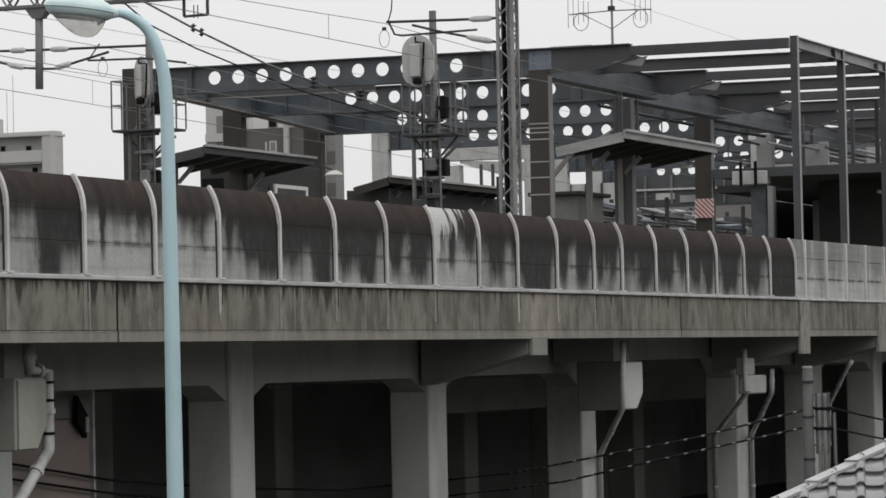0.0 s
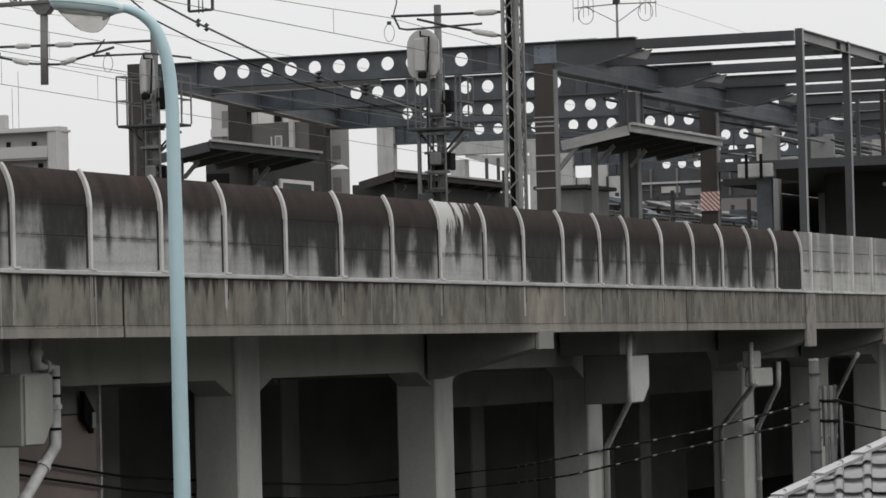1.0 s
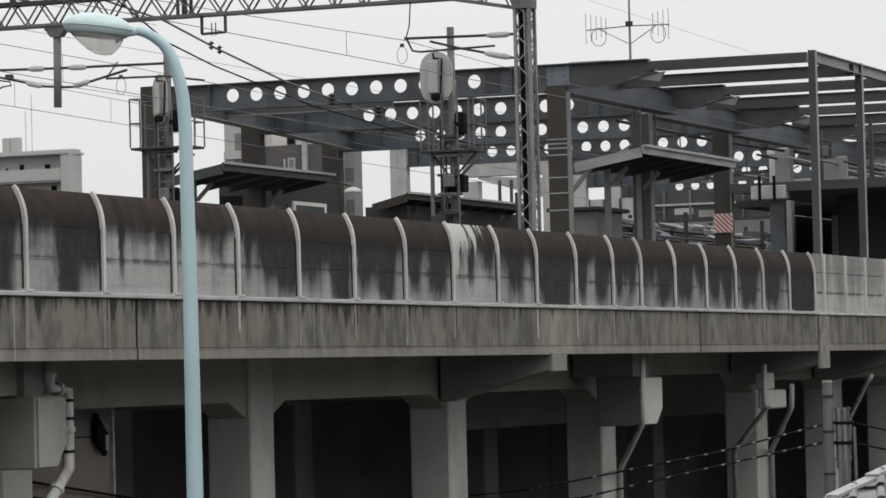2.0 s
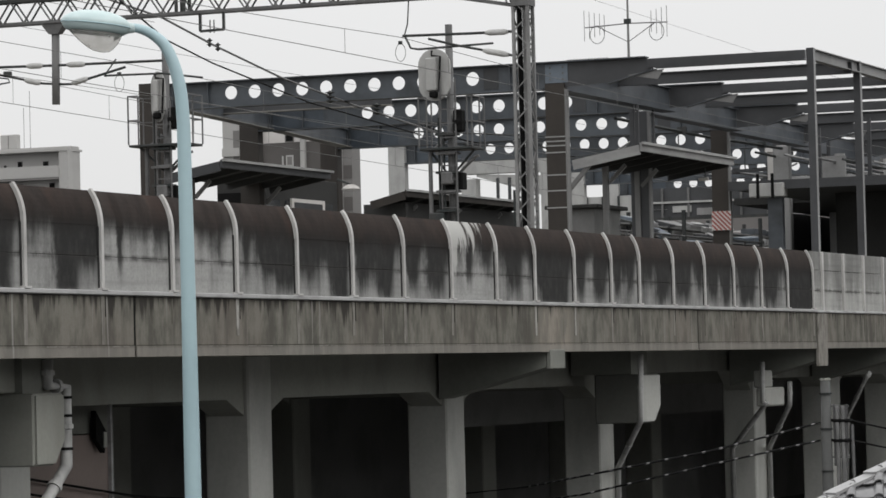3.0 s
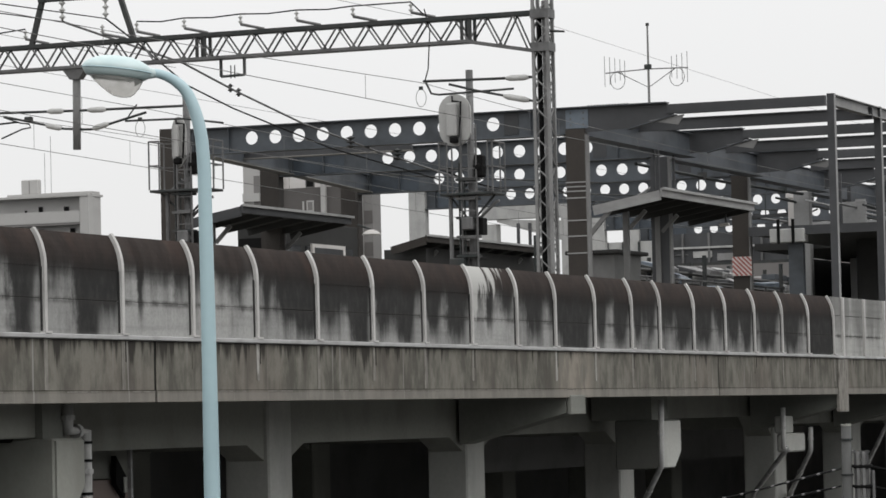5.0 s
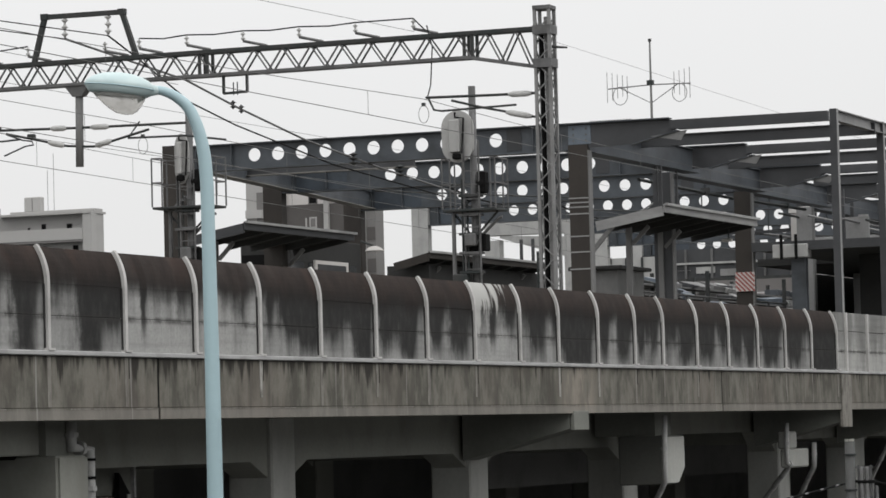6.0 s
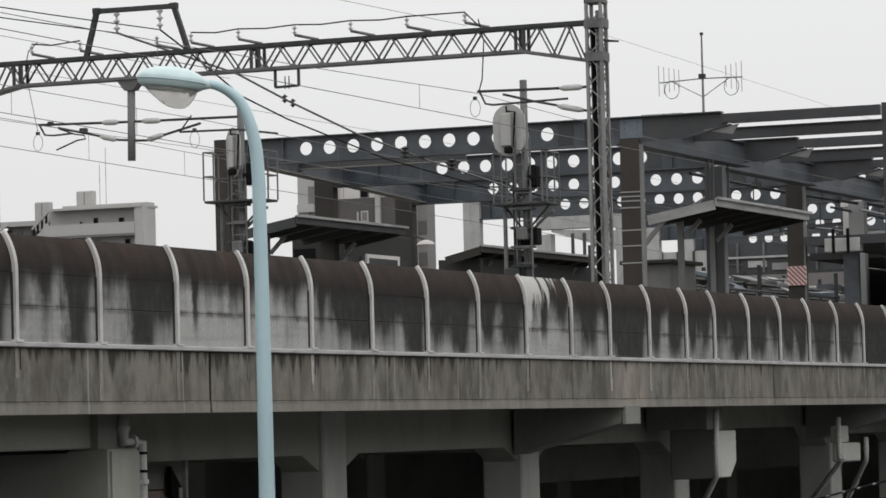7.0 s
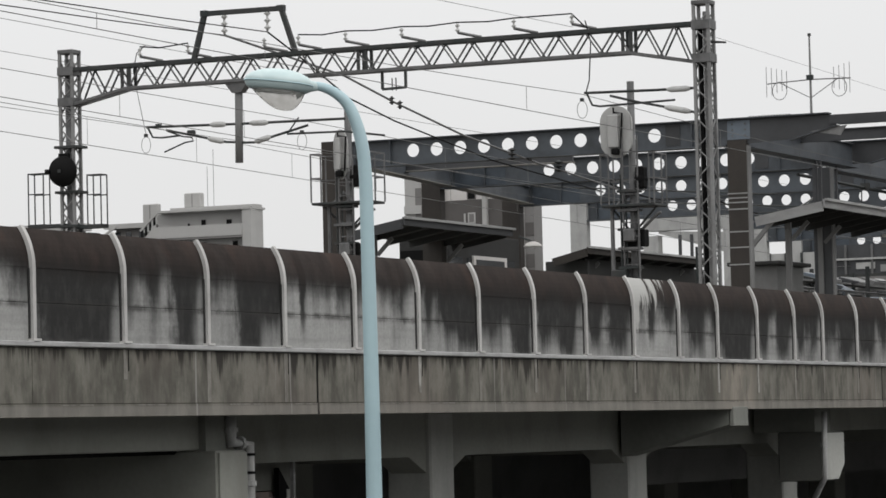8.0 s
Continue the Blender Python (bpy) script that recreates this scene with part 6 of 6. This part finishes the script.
# stair tower with a sloping parapet
bm = bmesh.new()
hull_box(bm, [(BX - 0.3, 192.5, 0), (BX + 2, 192.5, 0), (BX + 2, 194.6, 0), (BX - 0.3, 194.6, 0), (BX - 0.3, 192.5, 29.9), (BX + 2, 192.5, 29.9), (BX + 2, 194.6, 27.7), (BX - 0.3, 194.6, 27.7)])
stair = part("stair_tower", bm, FLAT_WALL, block)
bm = bmesh.new()
bar(bm, (BX - 0.2, 194.6, 29.15), (BX - 0.2, 192.45, 31.05), 0.25, 0.22)
part("stair_rail", bm, FLAT_WALL, stair)
for k in range(4):
    part("stair_post", boxed(BX - 0.15, BX - 0.05, 192.7 + 0.55 * k, 192.95 + 0.55 * k, 29.7 - 0.55 * k, 30.7 - 0.5 * k), BLACK, stair)
part("low_wing", boxed(BX + 2.0, BX + 5, 194.61, 199.0, 0, 29.6), FLAT_DARK, block)
part("low_wing_roof", boxed(BX + 1, BX + 5.2, 194.61, 200.1, 29.65, 30.2), FLAT_WALL, block)
for y in (195.3, 197.0, 198.4):
    part("low_window", boxed(BX + 1.93, BX + 1.99, y, y + 0.7, 28.6, 29.3), PANE, block)
bm = bmesh.new()
bar(bm, (BX + 0.8, 200.4, 28.6), (BX + 0.8, 198.4, 29.85), 0.2, 0.25)
part("ramp_rail", bm, FLAT_WALL, block)
part("far_wing", boxed(BX + 6, BX + 8, 206.5, 216.0, 0, 30.0), FLAT_DARK, block)
part("far_wing_roof", boxed(BX + 5.5, BX + 8.5, 206.0, 217.0, 30.05, 30.9), FLAT_WALL, block)
for y0, y1, z0, z1 in ((187.4, 189.6, 31.61, 33.3), (193.0, 195.0, 29.0, 32.3)):
    tank = part("roof_tank", boxed(BX + 1.1, BX + 1.9, y0, y1, z0, z1, 0.1), FLAT_WALL, block)
    part("tank_seam", boxed(BX + 1.07, BX + 1.099, (y0 + y1) / 2, (y0 + y1) / 2 + 0.08, z0 + 0.1, z1 - 0.1), FLAT_DARK, tank)
part("roof_aerial", rodded([(BX + 2.1, 187.06, 31.2), (BX + 2.1, 187.06, 36.3)], 0.03, 5), GALV, block)
part("roof_aerial", rodded([(BX + 2.1, 186.27, 31.2), (BX + 2.1, 186.27, 38.2)], 0.03, 5), GALV, block)

tower = thing("brown_building", "dark brown tiled building with pale end walls behind the station", "building", (0, 0, 0))
TX = 260.0
part("wall", boxed(TX, TX + 1.6, 110.0, 118.6, 0, 23.95), BROWN_WALL, tower)
part("upper_storey", boxed(TX + 0.2, TX + 1.6, 110.0, 118.6, 23.95, 26.6), STRIPE_WHITE, tower, "pale upper storey")
part("end_bay", boxed(TX - 0.3, TX + 1.6, 118.61, 120.25, 0, 26.6), FLAT_WALL, tower)
part("end_bay", boxed(TX - 0.1, TX + 1.6, 108.93, 109.75, 0, 26.0), FLAT_DARK, tower)
for y0, y1 in ((116.78, 117.18), (112.97, 113.36), (109.76, 110.06)):
    part("pilaster", boxed(TX - 0.35, TX - 0.005, y0, y1, 0, 26.0), FLAT_WALL, tower)
win = part("window", boxed(TX + 0.15, TX + 0.195, 114.1, 114.9, 23.98, 24.9), FLAT_DARK, tower)
part("pane", boxed(TX + 0.12, TX + 0.145, 114.2, 114.8, 24.05, 24.8), BLACK, win)
win = part("window", boxed(TX - 0.06, TX - 0.005, 114.1, 114.75, 22.0, 22.9), FLAT_WALL, tower)
part("pane", boxed(TX - 0.09, TX - 0.065, 114.22, 114.63, 22.12, 22.78), FLAT_DARK, win)
part("vent_strip", boxed(TX - 0.05, TX - 0.005, 114.98, 115.12, 22.1, 22.85), FLAT_WALL, tower)
for y0, y1, z0, z1 in ((108.95, 109.65, 20.8, 21.85), (108.95, 109.65, 18.2, 19.3)):
    part("window", boxed(TX - 0.15, TX - 0.105, y0, y1, z0, z1), BROWN_WALL, tower)
for z in (22.6, 24.6):
    # a thin dark sheet paints the shade inside each balcony recess
    part("balcony_recess", boxed(TX - 0.33, TX - 0.305, 118.75, 119.3, z - 0.9, z + 0.5), FLAT_DARK, tower)
    part("balcony_front", boxed(TX - 0.6, TX - 0.34, 118.7, 120.2, z - 1.6, z - 0.95), FLAT_WALL, tower)
